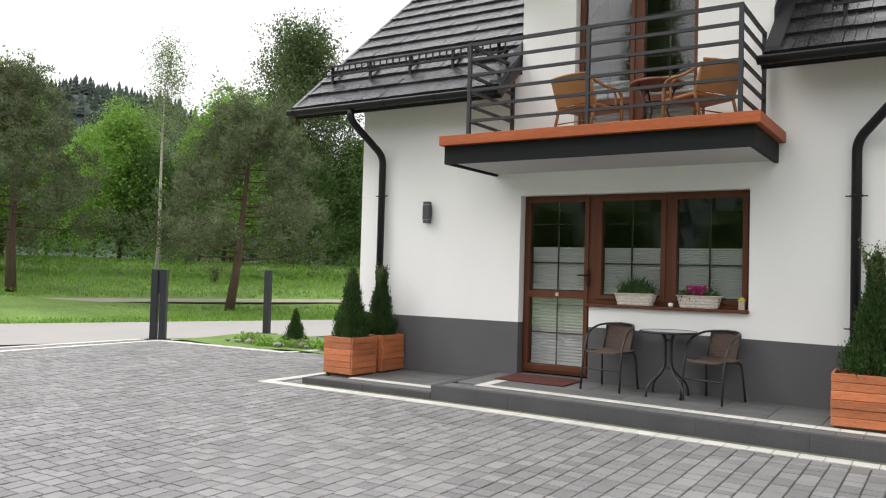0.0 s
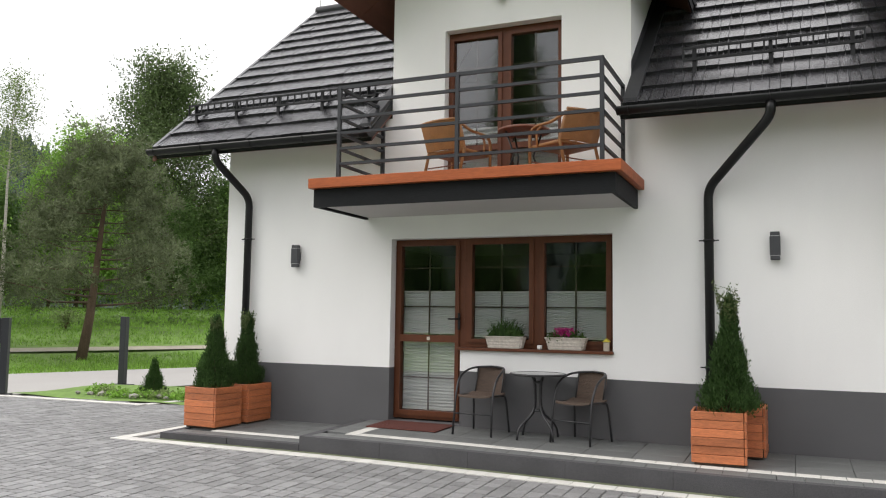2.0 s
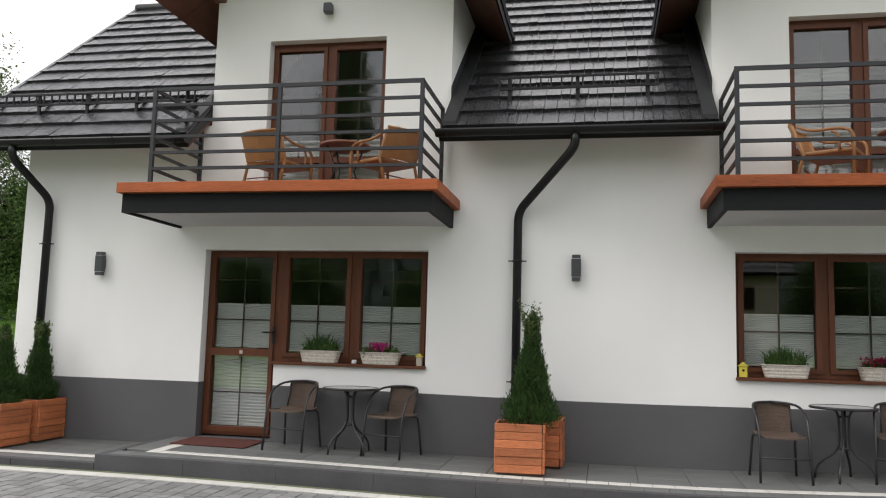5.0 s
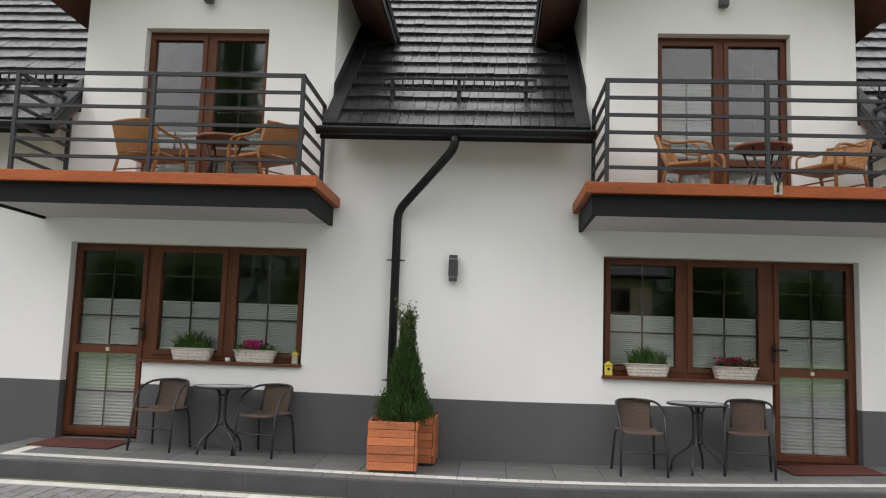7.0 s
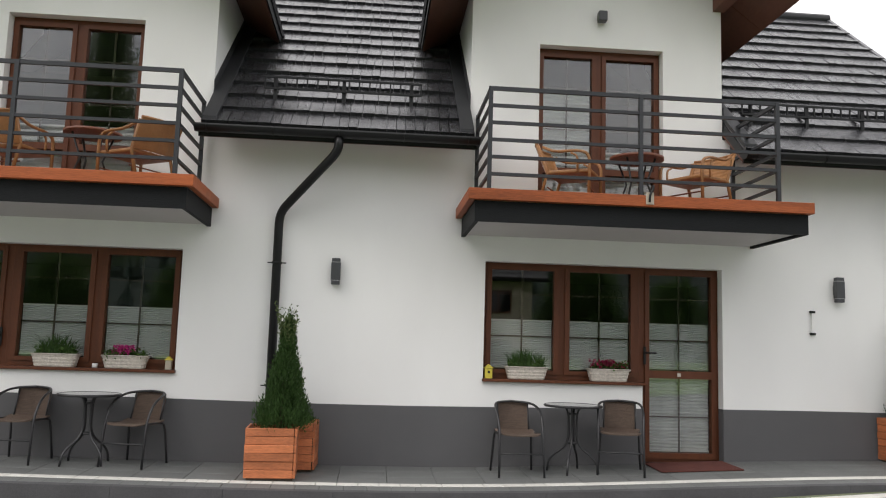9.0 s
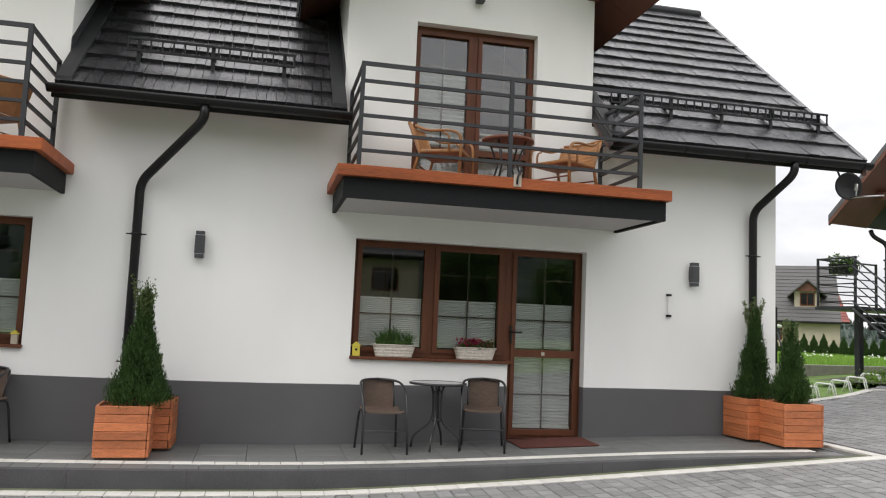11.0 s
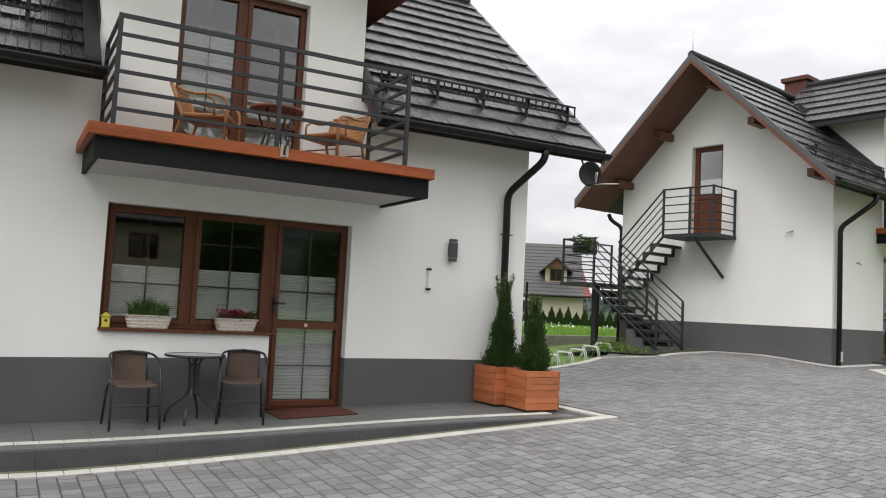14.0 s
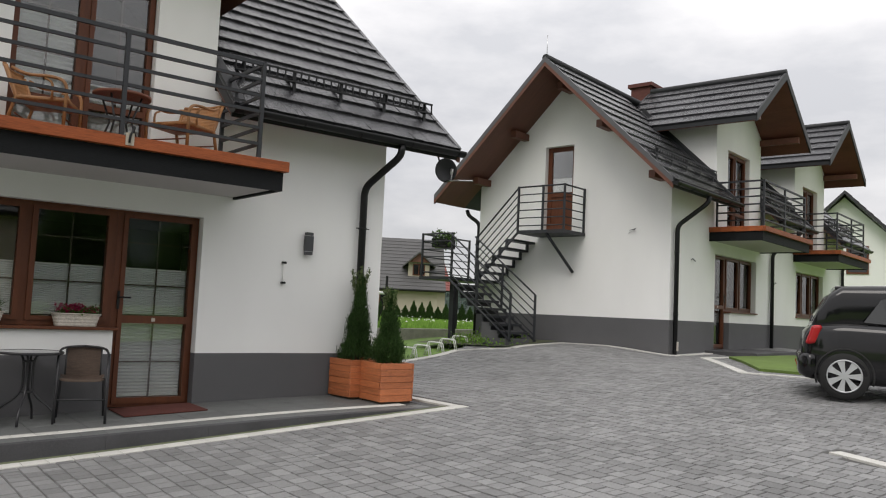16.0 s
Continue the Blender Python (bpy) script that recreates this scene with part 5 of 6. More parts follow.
        box(t, 0.04, 0.17, min(s * 0.66, s * 0.838), max(s * 0.66, s * 0.838), 0.68, 0.93)
        for v in t.verts:
            v.co.x += 0.35 * (v.co.z - 0.69)
        part("tail_light", bevelled(t, 0.045, 4), TAIL, c)
        h = bmesh.new()
        tube(h, [(1.18, s * 0.852, 0.80), (1.38, s * 0.856, 0.80)], 0.014, 7)
        part("door_handle", h, CARPAINT, c)
        for wx in (0.50, 2.97):
            w = bmesh.new()
            rings = []
            for rr, yy in ((0.19, 0.66), (0.285, 0.65), (0.300, 0.68), (0.300, 0.81), (0.285, 0.842), (0.20, 0.840)):
                rings.append([w.verts.new((wx + rr * math.cos(2 * math.pi * k / 36), s * yy, 0.30 + rr * math.sin(2 * math.pi * k / 36))) for k in range(36)])
            for p, q in zip(rings, rings[1:]):
                for k in range(36):
                    w.faces.new((p[k], p[(k + 1) % 36], q[(k + 1) % 36], q[k])).smooth = True
            wheel = part("wheel", w, TYRE, c, "black tyre with silver hub cap")
            hub = bmesh.new()
            tube(hub, [(wx, s * 0.80, 0.30), (wx, s * 0.858, 0.30)], 0.045, 16)
            for k in range(7):
                a = 2 * math.pi * k / 7
                ca, sa = math.cos(a), math.sin(a)
                pr = []
                for rr, ww in ((0.04, 0.020), (0.12, 0.030), (0.198, 0.048)):
                    pr.append((rr, ww))
                pts = [(wx + rr * ca - ww * sa, s * 0.846, 0.30 + rr * sa + ww * ca) for rr, ww in pr] + [(wx + rr * ca + ww * sa, s * 0.846, 0.30 + rr * sa - ww * ca) for rr, ww in pr[::-1]]
                prism(hub, pts, (0, -s * 0.02, 0))
            tube(hub, [(wx + 0.20 * math.cos(2 * math.pi * k / 36), s * 0.846, 0.30 + 0.20 * math.sin(2 * math.pi * k / 36)) for k in range(36)], 0.010, 6, closed=True)
            part("hub_cap", hub, HUB, wheel, "silver seven-spoke hub cap")
            bk = bmesh.new()
            tube(bk, [(wx, s * 0.70, 0.30), (wx, s * 0.80, 0.30)], 0.20, 24)
            part("rim", bk, TYRE, wheel)
            fl = bmesh.new()
            tube(fl, [(wx + 0.335 * math.cos(math.pi * k / 20), s * 0.838, 0.30 + 0.335 * math.sin(math.pi * k / 20)) for k in range(-2, 23)], 0.013, 8)
            part("wheel_arch", fl, TYRE, c)
    wiper = bmesh.new()
    tube(wiper, [(0.125, 0.0, 0.99), (0.155, 0.25, 1.06)], 0.012, 6)
    part("rear_wiper", wiper, TYRE, c)
    rw = bmesh.new()
    prism(rw, [(0.135, -0.56, 0.98), (0.135, 0.56, 0.98), (0.318, 0.50, 1.32), (0.318, -0.50, 1.32)], (-0.012, 0, 0.006))
    part("rear_window", rw, CARGLASS, c)


car()


# ---- further houses ----
def far_house(m, label, L, W, eave, ridge, wall_mat, roof_mat, openings, dormer=None):
    h = thing("house", m, label, "house")
    b = bmesh.new()
    prism(b, [(-L, 0, -0.5), (-L, W, -0.5), (-L, W, eave), (-L, W / 2, ridge - 0.15), (-L, 0, eave)], (2 * L, 0, 0))
    part("wall", b, wall_mat, h)
    r = bmesh.new()
    tan = (ridge - eave) / (W / 2)
    slope_slab(r, -L - 0.7, L + 0.7, -0.6, eave - 0.6 * tan + 0.1, W / 2, ridge + 0.1, 0.16)
    roof = part("roof", r, roof_mat, h)
    r = bmesh.new()
    slope_slab(r, -L - 0.7, L + 0.7, W + 0.6, eave - 0.6 * tan + 0.1, W / 2, ridge + 0.1, 0.16)
    part("roof_slab", r, roof_mat, roof)
    up = Vector((0, W / 2 + 0.6, ridge - eave + 0.6 * tan))
    v, f = shingle_rows(random.Random(2), (-L - 0.7, -0.61, eave - 0.6 * tan + 0.1), (1, 0, 0), up, 2 * L + 1.4, up.length, up.length / round(up.length / 0.45), (2.5, 4.5))
    raw_mesh("tiles", v, f, roof_mat, roof, "stuff")
    for face, a, z0, w, hh in openings:
        o = bmesh.new()
        if face == "front":
            for q in ((a, a + 0.09, z0, z0 + hh), (a + w - 0.09, a + w, z0, z0 + hh), (a + 0.09, a + w - 0.09, z0, z0 + 0.09), (a + 0.09, a + w - 0.09, z0 + hh - 0.09, z0 + hh), (a + w / 2 - 0.04, a + w / 2 + 0.04, z0 + 0.09, z0 + hh - 0.09)):
                box(o, q[0], q[1], -0.06, -0.004, q[2], q[3])
            win = part("window", o, FRAME, h)
            part("pane", boxes((a + 0.09, a + w - 0.09, -0.03, -0.012, z0 + 0.09, z0 + hh - 0.09)), CARGLASS, win)
        else:
            for q in ((a, a + 0.09, z0, z0 + hh), (a + w - 0.09, a + w, z0, z0 + hh), (a + 0.09, a + w - 0.09, z0, z0 + 0.09), (a + 0.09, a + w - 0.09, z0 + hh - 0.09, z0 + hh)):
                box(o, -L - 0.06, -L - 0.004, q[0], q[1], q[2], q[3])
            win = part("window", o, FRAME, h)
            part("pane", boxes((-L - 0.03, -L - 0.012, a + 0.09, a + w - 0.09, z0 + 0.09, z0 + hh - 0.09)), CARGLASS, win)
    gutter(h, -L - 0.7, L + 0.7, -0.70, eave - 0.6 * tan + 0.03)
    if dormer:
        x, w, z0, z1, yd = dormer
        d = bmesh.new()
        prism(d, [(x - w, yd, z0), (x + w, yd, z0), (x + w, yd, z1), (x, yd, z1 + w * 0.9), (x - w, yd, z1)], (0, 3.0, 0))
        dm = part("dormer", d, wall_mat, h)
        rr = bmesh.new()
        for s in (-1, 1):
            prism(rr, [(x, yd - 0.6, z1 + w * 0.9 + 0.14), (x + s * (w + 0.5), yd - 0.6, z1 - 0.30), (x + s * (w + 0.5), yd - 0.6, z1 - 0.44), (x, yd - 0.6, z1 + w * 0.9)], (0, 3.6, 0))
        part("dormer_roof", rr, roof_mat, dm)
        gb = bmesh.new()
        prism(gb, [(x - w * 0.95, yd - 0.3, z1 + 0.02), (x + w * 0.95, yd - 0.3, z1 + 0.02), (x, yd - 0.3, z1 + w * 0.86)], (0, 0.06, 0))
        part("gable_boards", gb, EAVES, dm, "brown timber gable")
        part("window", boxes((x - 0.55, x + 0.55, yd - 0.05, yd - 0.004, z0 + 0.25, z1 - 0.1)), FRAME, dm)
        part("pane", boxes((x - 0.46, x - 0.04, yd - 0.07, yd - 0.051, z0 + 0.34, z1 - 0.19), (x + 0.04, x + 0.46, yd - 0.07, yd - 0.051, z0 + 0.34, z1 - 0.19)), CARGLASS, dm)
    return h


far_house(pose(37.5, 52.1, 0.65, 0, 0, -33), "beige house with grey tiled roof and a timber dormer", 8.5, 8.0, 3.0, 7.2, BEIGE, TILE_GREY, (("front", 3.4, 0.9, 1.5, 1.3), ("front", 0.2, 0.5, 1.3, 1.8), ("front", -3.2, 0.9, 1.5, 1.3)), dormer=(6.8, 0.95, 3.5, 4.9, 0.5))
far_house(pose(48.2, 60.8, 0.95, 0, 0, -21), "pale yellow house behind the garden", 6.5, 8.0, 3.0, 6.5, BEIGE, mat("red_roof", (0.20, 0.06, 0.05), 0.7, var=0.2), (("front", -2, 0.9, 1.5, 1.3), ("front", 2, 0.9, 1.5, 1.3)))
far_house(pose(48.1, 9.3, 0.9, 0, 0, 25.3), "white rendered house beyond the second guest house", 6.0, 7.4, 3.5, 7.2, RENDER, SHINGLE, (("side", 2.6, 3.2, 1.0, 1.4),))
far_house(pose(3.4, -33.0, -0.3, 0, 0, 180), "beige two-storey house across the yard", 5.0, 8.0, 5.7, 8.8, BEIGE, TILE_GREY, (("front", -4.0, 0.6, 1.6, 1.5), ("front", -1.0, 0.6, 1.4, 1.5), ("front", 2.2, 0.6, 1.6, 1.5), ("front", -3.9, 3.5, 1.4, 1.2), ("front", -0.8, 3.5, 1.4, 1.2), ("front", 2.2, 3.5, 1.4, 1.2)))


# ---- left side: posts, bed, road, trees ----
def gate_post(m, double):
    p = thing("gate_post", m, "anthracite steel gate post by the drive" if double else "slim anthracite steel post by the garden bed", "post", "gate posts")
    part("foot", boxes((-0.22, 0.22, -0.10, 0.10, -0.10, 0.02)), KERB, p)
    if double:
        for s in (-1, 1):
            part("profile", bevelled(boxes((s * 0.085 - 0.062, s * 0.085 + 0.062, -0.07, 0.07, 0.021, 1.36)), 0.008), STEEL, p)
        part("link", boxes((-0.0225, 0.0225, -0.03, 0.03, 0.9, 1.345)), STEEL, p)
    else:
        part("profile", bevelled(boxes((-0.065, 0.065, -0.065, 0.065, 0.021, 1.40)), 0.008), STEEL, p)
    return p


gate_post(pose(-13.1, 1.25, ground_z(-13.1, 1.25), 0, 0, 34), True)
gate_post(pose(-12.85, 3.9, ground_z(-12.8, 4), 0, 0, 10), False)


def strip_mesh(name, pts, w, material, dz, label, category):
    """A strip along a line of points, laid on the ground."""
    verts, faces = [], []
    for i, p in enumerate(pts):
        a, b = Vector(pts[max(i - 1, 0)]), Vector(pts[min(i + 1, len(pts) - 1)])
        d = (b - a).normalized()
        n = Vector((-d.y, d.x))
        for s in (-1, 1):
            q = Vector(p) + n * s * w / 2
            verts.append((q.x, q.y, ground_z(q.x, q.y) + dz))
    faces = [(2 * i, 2 * i + 1, 2 * i + 3, 2 * i + 2) for i in range(len(pts) - 1)]
    return tagged(raw_mesh(name, verts, faces, material), label, category, kind="structure")


def line_pts(a, b, n):
    return [(a[0] + (b[0] - a[0]) * i / n, a[1] + (b[1] - a[1]) * i / n) for i in range(n + 1)]


strip_mesh("road", line_pts((-31.5, -40), (-2.0, 40), 80), 5.6, ROAD, -0.035, "pale worn asphalt road past the yard", "road")
strip_mesh("path", line_pts((-27.8, -3.0), (-10.1, 45), 60), 0.6, GRAVEL, -0.092, "narrow pale gravel path in the grass", "path")


def garden_bed():
    xs = [-13.2 + 0.35 * i for i in range(18)]
    ys = [1.45 + 0.3 * i for i in range(10)]
    rng = np.random.default_rng(5)
    verts = [(x, y, ground_z(x, y) + 0.0 + 0.03 * math.sin(x * 2.1) * math.cos(y * 2.7)) for y in ys for x in xs]
    w = len(xs)
    faces = [(j * w + i, j * w + i + 1, (j + 1) * w + i + 1, (j + 1) * w + i) for j in range(len(ys) - 1) for i in range(w - 1)]
    tagged(raw_mesh("lawn_bed", verts, faces, GRASS), "small grass bed edged with pale blocks", "lawn", kind="structure")
    for k in range(13):
        x, y = -12.0 + 0.36 * k + rng.uniform(-0.1, 0.1), 2.3 + rng.uniform(-0.35, 0.35)
        z = ground_z(x, y)
        s = thing("bedding_plant", pose(x, y, z), "low bushy green bedding plant" if k % 3 else "low yellow-green bedding plant", "plant", "bedding plants")
        r = rng.uniform(0.08, 0.16)
        c = rng.normal(0, 1, (70, 3)) * [r, r, 0.035] + [0, 0, 0.05]
        c[:, 2] = np.abs(c[:, 2])
        v, f = leaves(rng, c, 8, 0.022, 0.028)
        raw_mesh("foliage", v, f, (LEAF_DARK, LEAF, LEAF_PALE)[k % 3] if k % 3 else BLADE, s)
    for k in range(16):
        x, y = -11.9 + 0.29 * k + rng.uniform(-0.1, 0.1), 1.95 + rng.uniform(-0.15, 0.15)
        b = bmesh.new()
        bmesh.ops.create_icosphere(b, subdivisions=1, radius=rng.uniform(0.05, 0.10))
        for v in b.verts:
            v.co *= rng.uniform(0.8, 1.2)
            v.co.z *= 0.6
        st = part("stone", b, ROCK)
        st.matrix_world = pose(x, y, ground_z(x, y) + 0.04, 0, 0, rng.uniform(0, 360))
        tagged(st, "rounded pale stone in the garden bed", "stone", "bed stones")


garden_bed()
for x, y, hh in ((-28.6, 3.4, 1.1), (-25.0, 13.2, 0.9), (-29.5, 6.4, 0.7)):
    rgs = np.random.default_rng(int(-x * 10))
    sh = thing("meadow_shrub", pose(x, y, ground_z(x, y) - 0.1), "small loose shrub in the meadow", "shrub", "meadow shrubs")
    sb = bmesh.new()
    for q in range(6):
        a = q * 1.05
        tube(sb, [(0, 0, 0), (0.2 * math.cos(a), 0.2 * math.sin(a), hh * 0.8)], [0.014, 0.004], 5)
    part("stems", sb, BARK, sh)
    lv, lf = leaves(rgs, rgs.normal(0, 1, (60, 3)) * [0.24, 0.24, hh * 0.22] + [0, 0, hh * 0.6], 12, 0.07, 0.05)
    raw_mesh("foliage", lv, lf, LEAF_PALE, sh)
x, y = -10.75, 2.55
t = thuja(pose(x, y, ground_z(x, y)), 0.62, 0.22, 41, 0.0)
t.name = "dwarf_conifer"
tagged(t, "small cone-shaped conifer in the garden bed", "shrub", "dwarf conifers")


def limbs(bm, rng, base, top, r0, n, spread, z0, z1, lean=0.35):
    """Trunk and limbs; returns the ends of the limbs."""
    base, top = np.array(base, float), np.array(top, float)
    pts = [base + (top - base) * q + np.array([0.06 * math.sin(4 * q + 1), 0.06 * math.cos(5 * q), 0]) * (top[2] - base[2]) * 0.12 * (q > 0) for q in (0, 0.2, 0.4, 0.6, 0.8, 1.0)]
    tube(bm, [tuple(p) for p in pts], [r0, r0 * 0.8, r0 * 0.62, r0 * 0.45, r0 * 0.28, r0 * 0.08], 10)
    ends = []
    for i in range(n):
        q = z0 + (z1 - z0) * (i + rng.uniform(0, 1)) / n
        p = base + (top - base) * q
        a = 2.4 * i + rng.uniform(-0.4, 0.4)
        ln = spread * (1.15 - q) * rng.uniform(0.75, 1.1)
        e = p + np.array([ln * math.cos(a), ln * math.sin(a), ln * lean * rng.uniform(0.3, 1.3)])
        m = (p + e) / 2 + np.array([0, 0, -0.05 * ln])
        r = r0 * 0.30 * (1.1 - q)
        tube(bm, [tuple(p), tuple(m), tuple(e)], [r, r * 0.65, r * 0.2], 6)
        ends += [e, m * 0.35 + e * 0.65, m * 0.7 + e * 0.3]
    return np.array(ends)


def pine(m, h, spread, seed, label):
    rng = np.random.default_rng(seed)
    t = thing("pine_tree", m, label, "tree", "pines")
    bm = bmesh.new()
    ends = limbs(bm, rng, (0, 0, -0.1), (0.10 * h, 0.02 * h, h), 0.024 * h, 36, spread, 0.24, 0.97, 0.15)
    part("trunk", bm, BARK, t)
    cen = np.repeat(ends, 11, axis=0) + rng.normal(0, 1, (len(ends) * 11, 3)) * [0.34, 0.34, 0.26]
    # needle tufts: thin blades round each centre
    per = 36
    c = np.repeat(cen, per, axis=0)
    d = rng.normal(0, 1, c.shape)
    d[:, 2] += 0.5
    d /= np.linalg.norm(d, axis=1, keepdims=True)
    c = c + d * rng.uniform(0.02, 0.22, (len(c), 1))
    s = np.cross(d, rng.normal(0, 1, c.shape))
    s /= np.linalg.norm(s, axis=1, keepdims=True)
    ln = rng.uniform(0.09, 0.17, (len(c), 1))
    quad = np.stack([c - s * 0.022, c + s * 0.022, c + d * ln], 1).reshape(-1, 3)
    raw_mesh("crown", quad.tolist(), np.arange(len(quad)).reshape(-1, 3).tolist(), PINE, t)
    return t


def broadleaf(m, h, spread, seed, material, label, z0=0.18, per=26, size=0.10, trunk=None, ends_n=44, squash=0.4, name="tree"):
    rng = np.random.default_rng(seed)
    t = thing(name, m, label, "tree", "leafy trees")
    bm = bmesh.new()
    ends = limbs(bm, rng, (0, 0, -0.1), (0.02 * h, 0.02 * h, h), (0.014 if h < 9 or h > 12 else 0.009) * h, ends_n, spread, z0, 0.98, 0.55)
    part("trunk", bm, trunk or BARK, t)
    k = 6
    cen = np.repeat(ends, k, axis=0) + rng.normal(0, 1, (len(ends) * k, 3)) * spread * 0.16
    v, f = leaves(rng, cen, per, min(0.30, 0.24 * spread / 2.5 + 0.05), size)
    raw_mesh("crown", v, f, material, t)
    return t


def at(x, y, dz=0.0):
    return (x, y, ground_z(x, y) - 0.10 + dz)


pine(pose(*at(-20.9, 10.2), 0, 0, 40), 7.1, 4.1, 1, "spreading dark pine with a leaning bare trunk")
pine(pose(*at(-26.4, 5.8), 0, 0, 150), 7.5, 3.9, 2, "tall dark pine on the grass verge")
broadleaf(pose(*at(-24.6, 10.0), 0, 0, 0), 9.1, 1.35, 3, LEAF_PALE, "slender birch with pale bark and thin foliage", 0.60, 9, 0.040, BIRCH, 34, name="birch_tree")
tall = broadleaf(pose(*at(-31.2, 24.0), 0, 0, 0), 12.8, 4.1, 4, POPLAR, "tall dark-leaved poplar behind the pines", 0.25, 34, 0.085, None, 80, name="poplar_tree")
a1 = broadleaf(pose(*at(-33, 9)), 7.0, 2.6, 5, LEAF, "bright spring-green leafy tree at the wood's edge", 0.16, 38, 0.08, name="leafy_tree")
a2 = broadleaf(pose(*at(-31, 19)), 8.0, 2.8, 6, LEAF, "bright spring-green leafy tree at the wood's edge", 0.16, 38, 0.085, name="leafy_tree")
a3 = broadleaf(pose(*at(-28, 26)), 6.6, 2.6, 7, LEAF_DARK, "dark green leafy tree in the wood", 0.16, 38, 0.08, name="leafy_tree")
rg = random.Random(11)
WOOD = [(-33, 4), (-36, 9), (-38, 14), (-29, 17), (-36, 23), (-27, 27), (-22, 30), (-32, 28), (-41, 5), (-39, 0), (-44, 12), (-21, 36), (-28, 36), (-38, 31), (-16, 38), (-24, 16.5), (-27.5, 13.5), (-45, 20), (-17, 32), (-37, -4), (-43, -8), (-33, 14.5), (-31, 8.5), (-22, 22), (-19.5, 26), (-24.5, 30), (-36, 5), (-34, 0), (-40, 18), (-31, 23), (-20, 19.5)]
for k, (x, y) in enumerate(WOOD):
    short = max(0.0, 19.0 + 0.37 * (k % 5) - (0.369 * y - 16.75 - x) * 0.938)
    x, y = x - 0.938 * short, y + 0.346 * short
    src = (a1, a2, a3)[rg.randrange(3)]
    s = rg.uniform(0.68, 0.96)
    t = copy_thing(src, pose(*at(x, y), 0, 0, rg.uniform(0, 360)))
    t.scale = (s, s, s * rg.uniform(0.9, 1.1))


def undergrowth():
    rng = np.random.default_rng(8)
    c = []
    for k in range(420):
        s, w = rng.uniform(-8, 44), 18.0 + 7 * rng.uniform(0, 1) ** 1.5
        x, y = -16.75 + 0.369 * s - 0.938 * w, s + 0.346 * w
        c.append((x, y, ground_z(x, y) + rng.uniform(0.0, 0.9)))
    v, f = leaves(rng, c, 70, 0.42, 0.075)
    tagged(raw_mesh("undergrowth", v, f, LEAF), "dense bushes under the wood's edge", "bushes", kind="stuff")


undergrowth()


def grass_tufts():
    rng = np.random.default_rng(12)
    verts, faces = [], []
    def strew(n, pick, hh):
        for _ in range(n):
            x, y = pick()
            z = ground_z(x, y) - 0.10
            for _ in range(4):
                a, b = rng.uniform(0, 2 * math.pi), rng.uniform(0.5, 1.0) * hh
                dx, dy = 0.012 * math.cos(a), 0.012 * math.sin(a)
                px, py = x + rng.normal(0, 0.06), y + rng.normal(0, 0.06)
                k = len(verts)
                verts.extend([(px - dx, py - dy, z), (px + dx, py + dy, z), (px + rng.normal(0, 0.06), py + rng.normal(0, 0.06), z + 0.06 + b)])
                faces.append((k, k + 1, k + 2))
    def verge():
        while True:
            s, w = rng.uniform(-10, 42), rng.uniform(3.0, 21)
            x, y = -16.75 + 0.369 * s - 0.938 * w, s + 0.346 * w
            if abs((0.369 * y - 16.75 - x) * 0.938 - 9.0) > 0.8:
                return x, y
    def back():
        return (rng.uniform(9, 26), rng.uniform(10.5, 28))
    strew(34000, verge, 0.09)
    strew(14000, back, 0.26)
    fv, ff = [], []
    for _ in range(260):
        x, y = back()
        z, k = ground_z(x, y) + rng.uniform(0.12, 0.26), len(fv)
        fv.extend([(x - 0.035, y, z), (x, y - 0.035, z), (x + 0.035, y, z), (x, y + 0.035, z), (x, y, z + 0.04)])
        ff.extend([(k, k + 1, k + 4), (k + 1, k + 2, k + 4), (k + 2, k + 3, k + 4), (k + 3, k, k + 4)])
    tagged(raw_mesh("meadow_flowers", fv, ff, WHITE), "small white flowers in the long grass", "flowers", kind="stuff")
    tagged(raw_mesh("grass_blades", verts, faces, BLADE), "long rough meadow grass", "grass", kind="stuff")


grass_tufts()


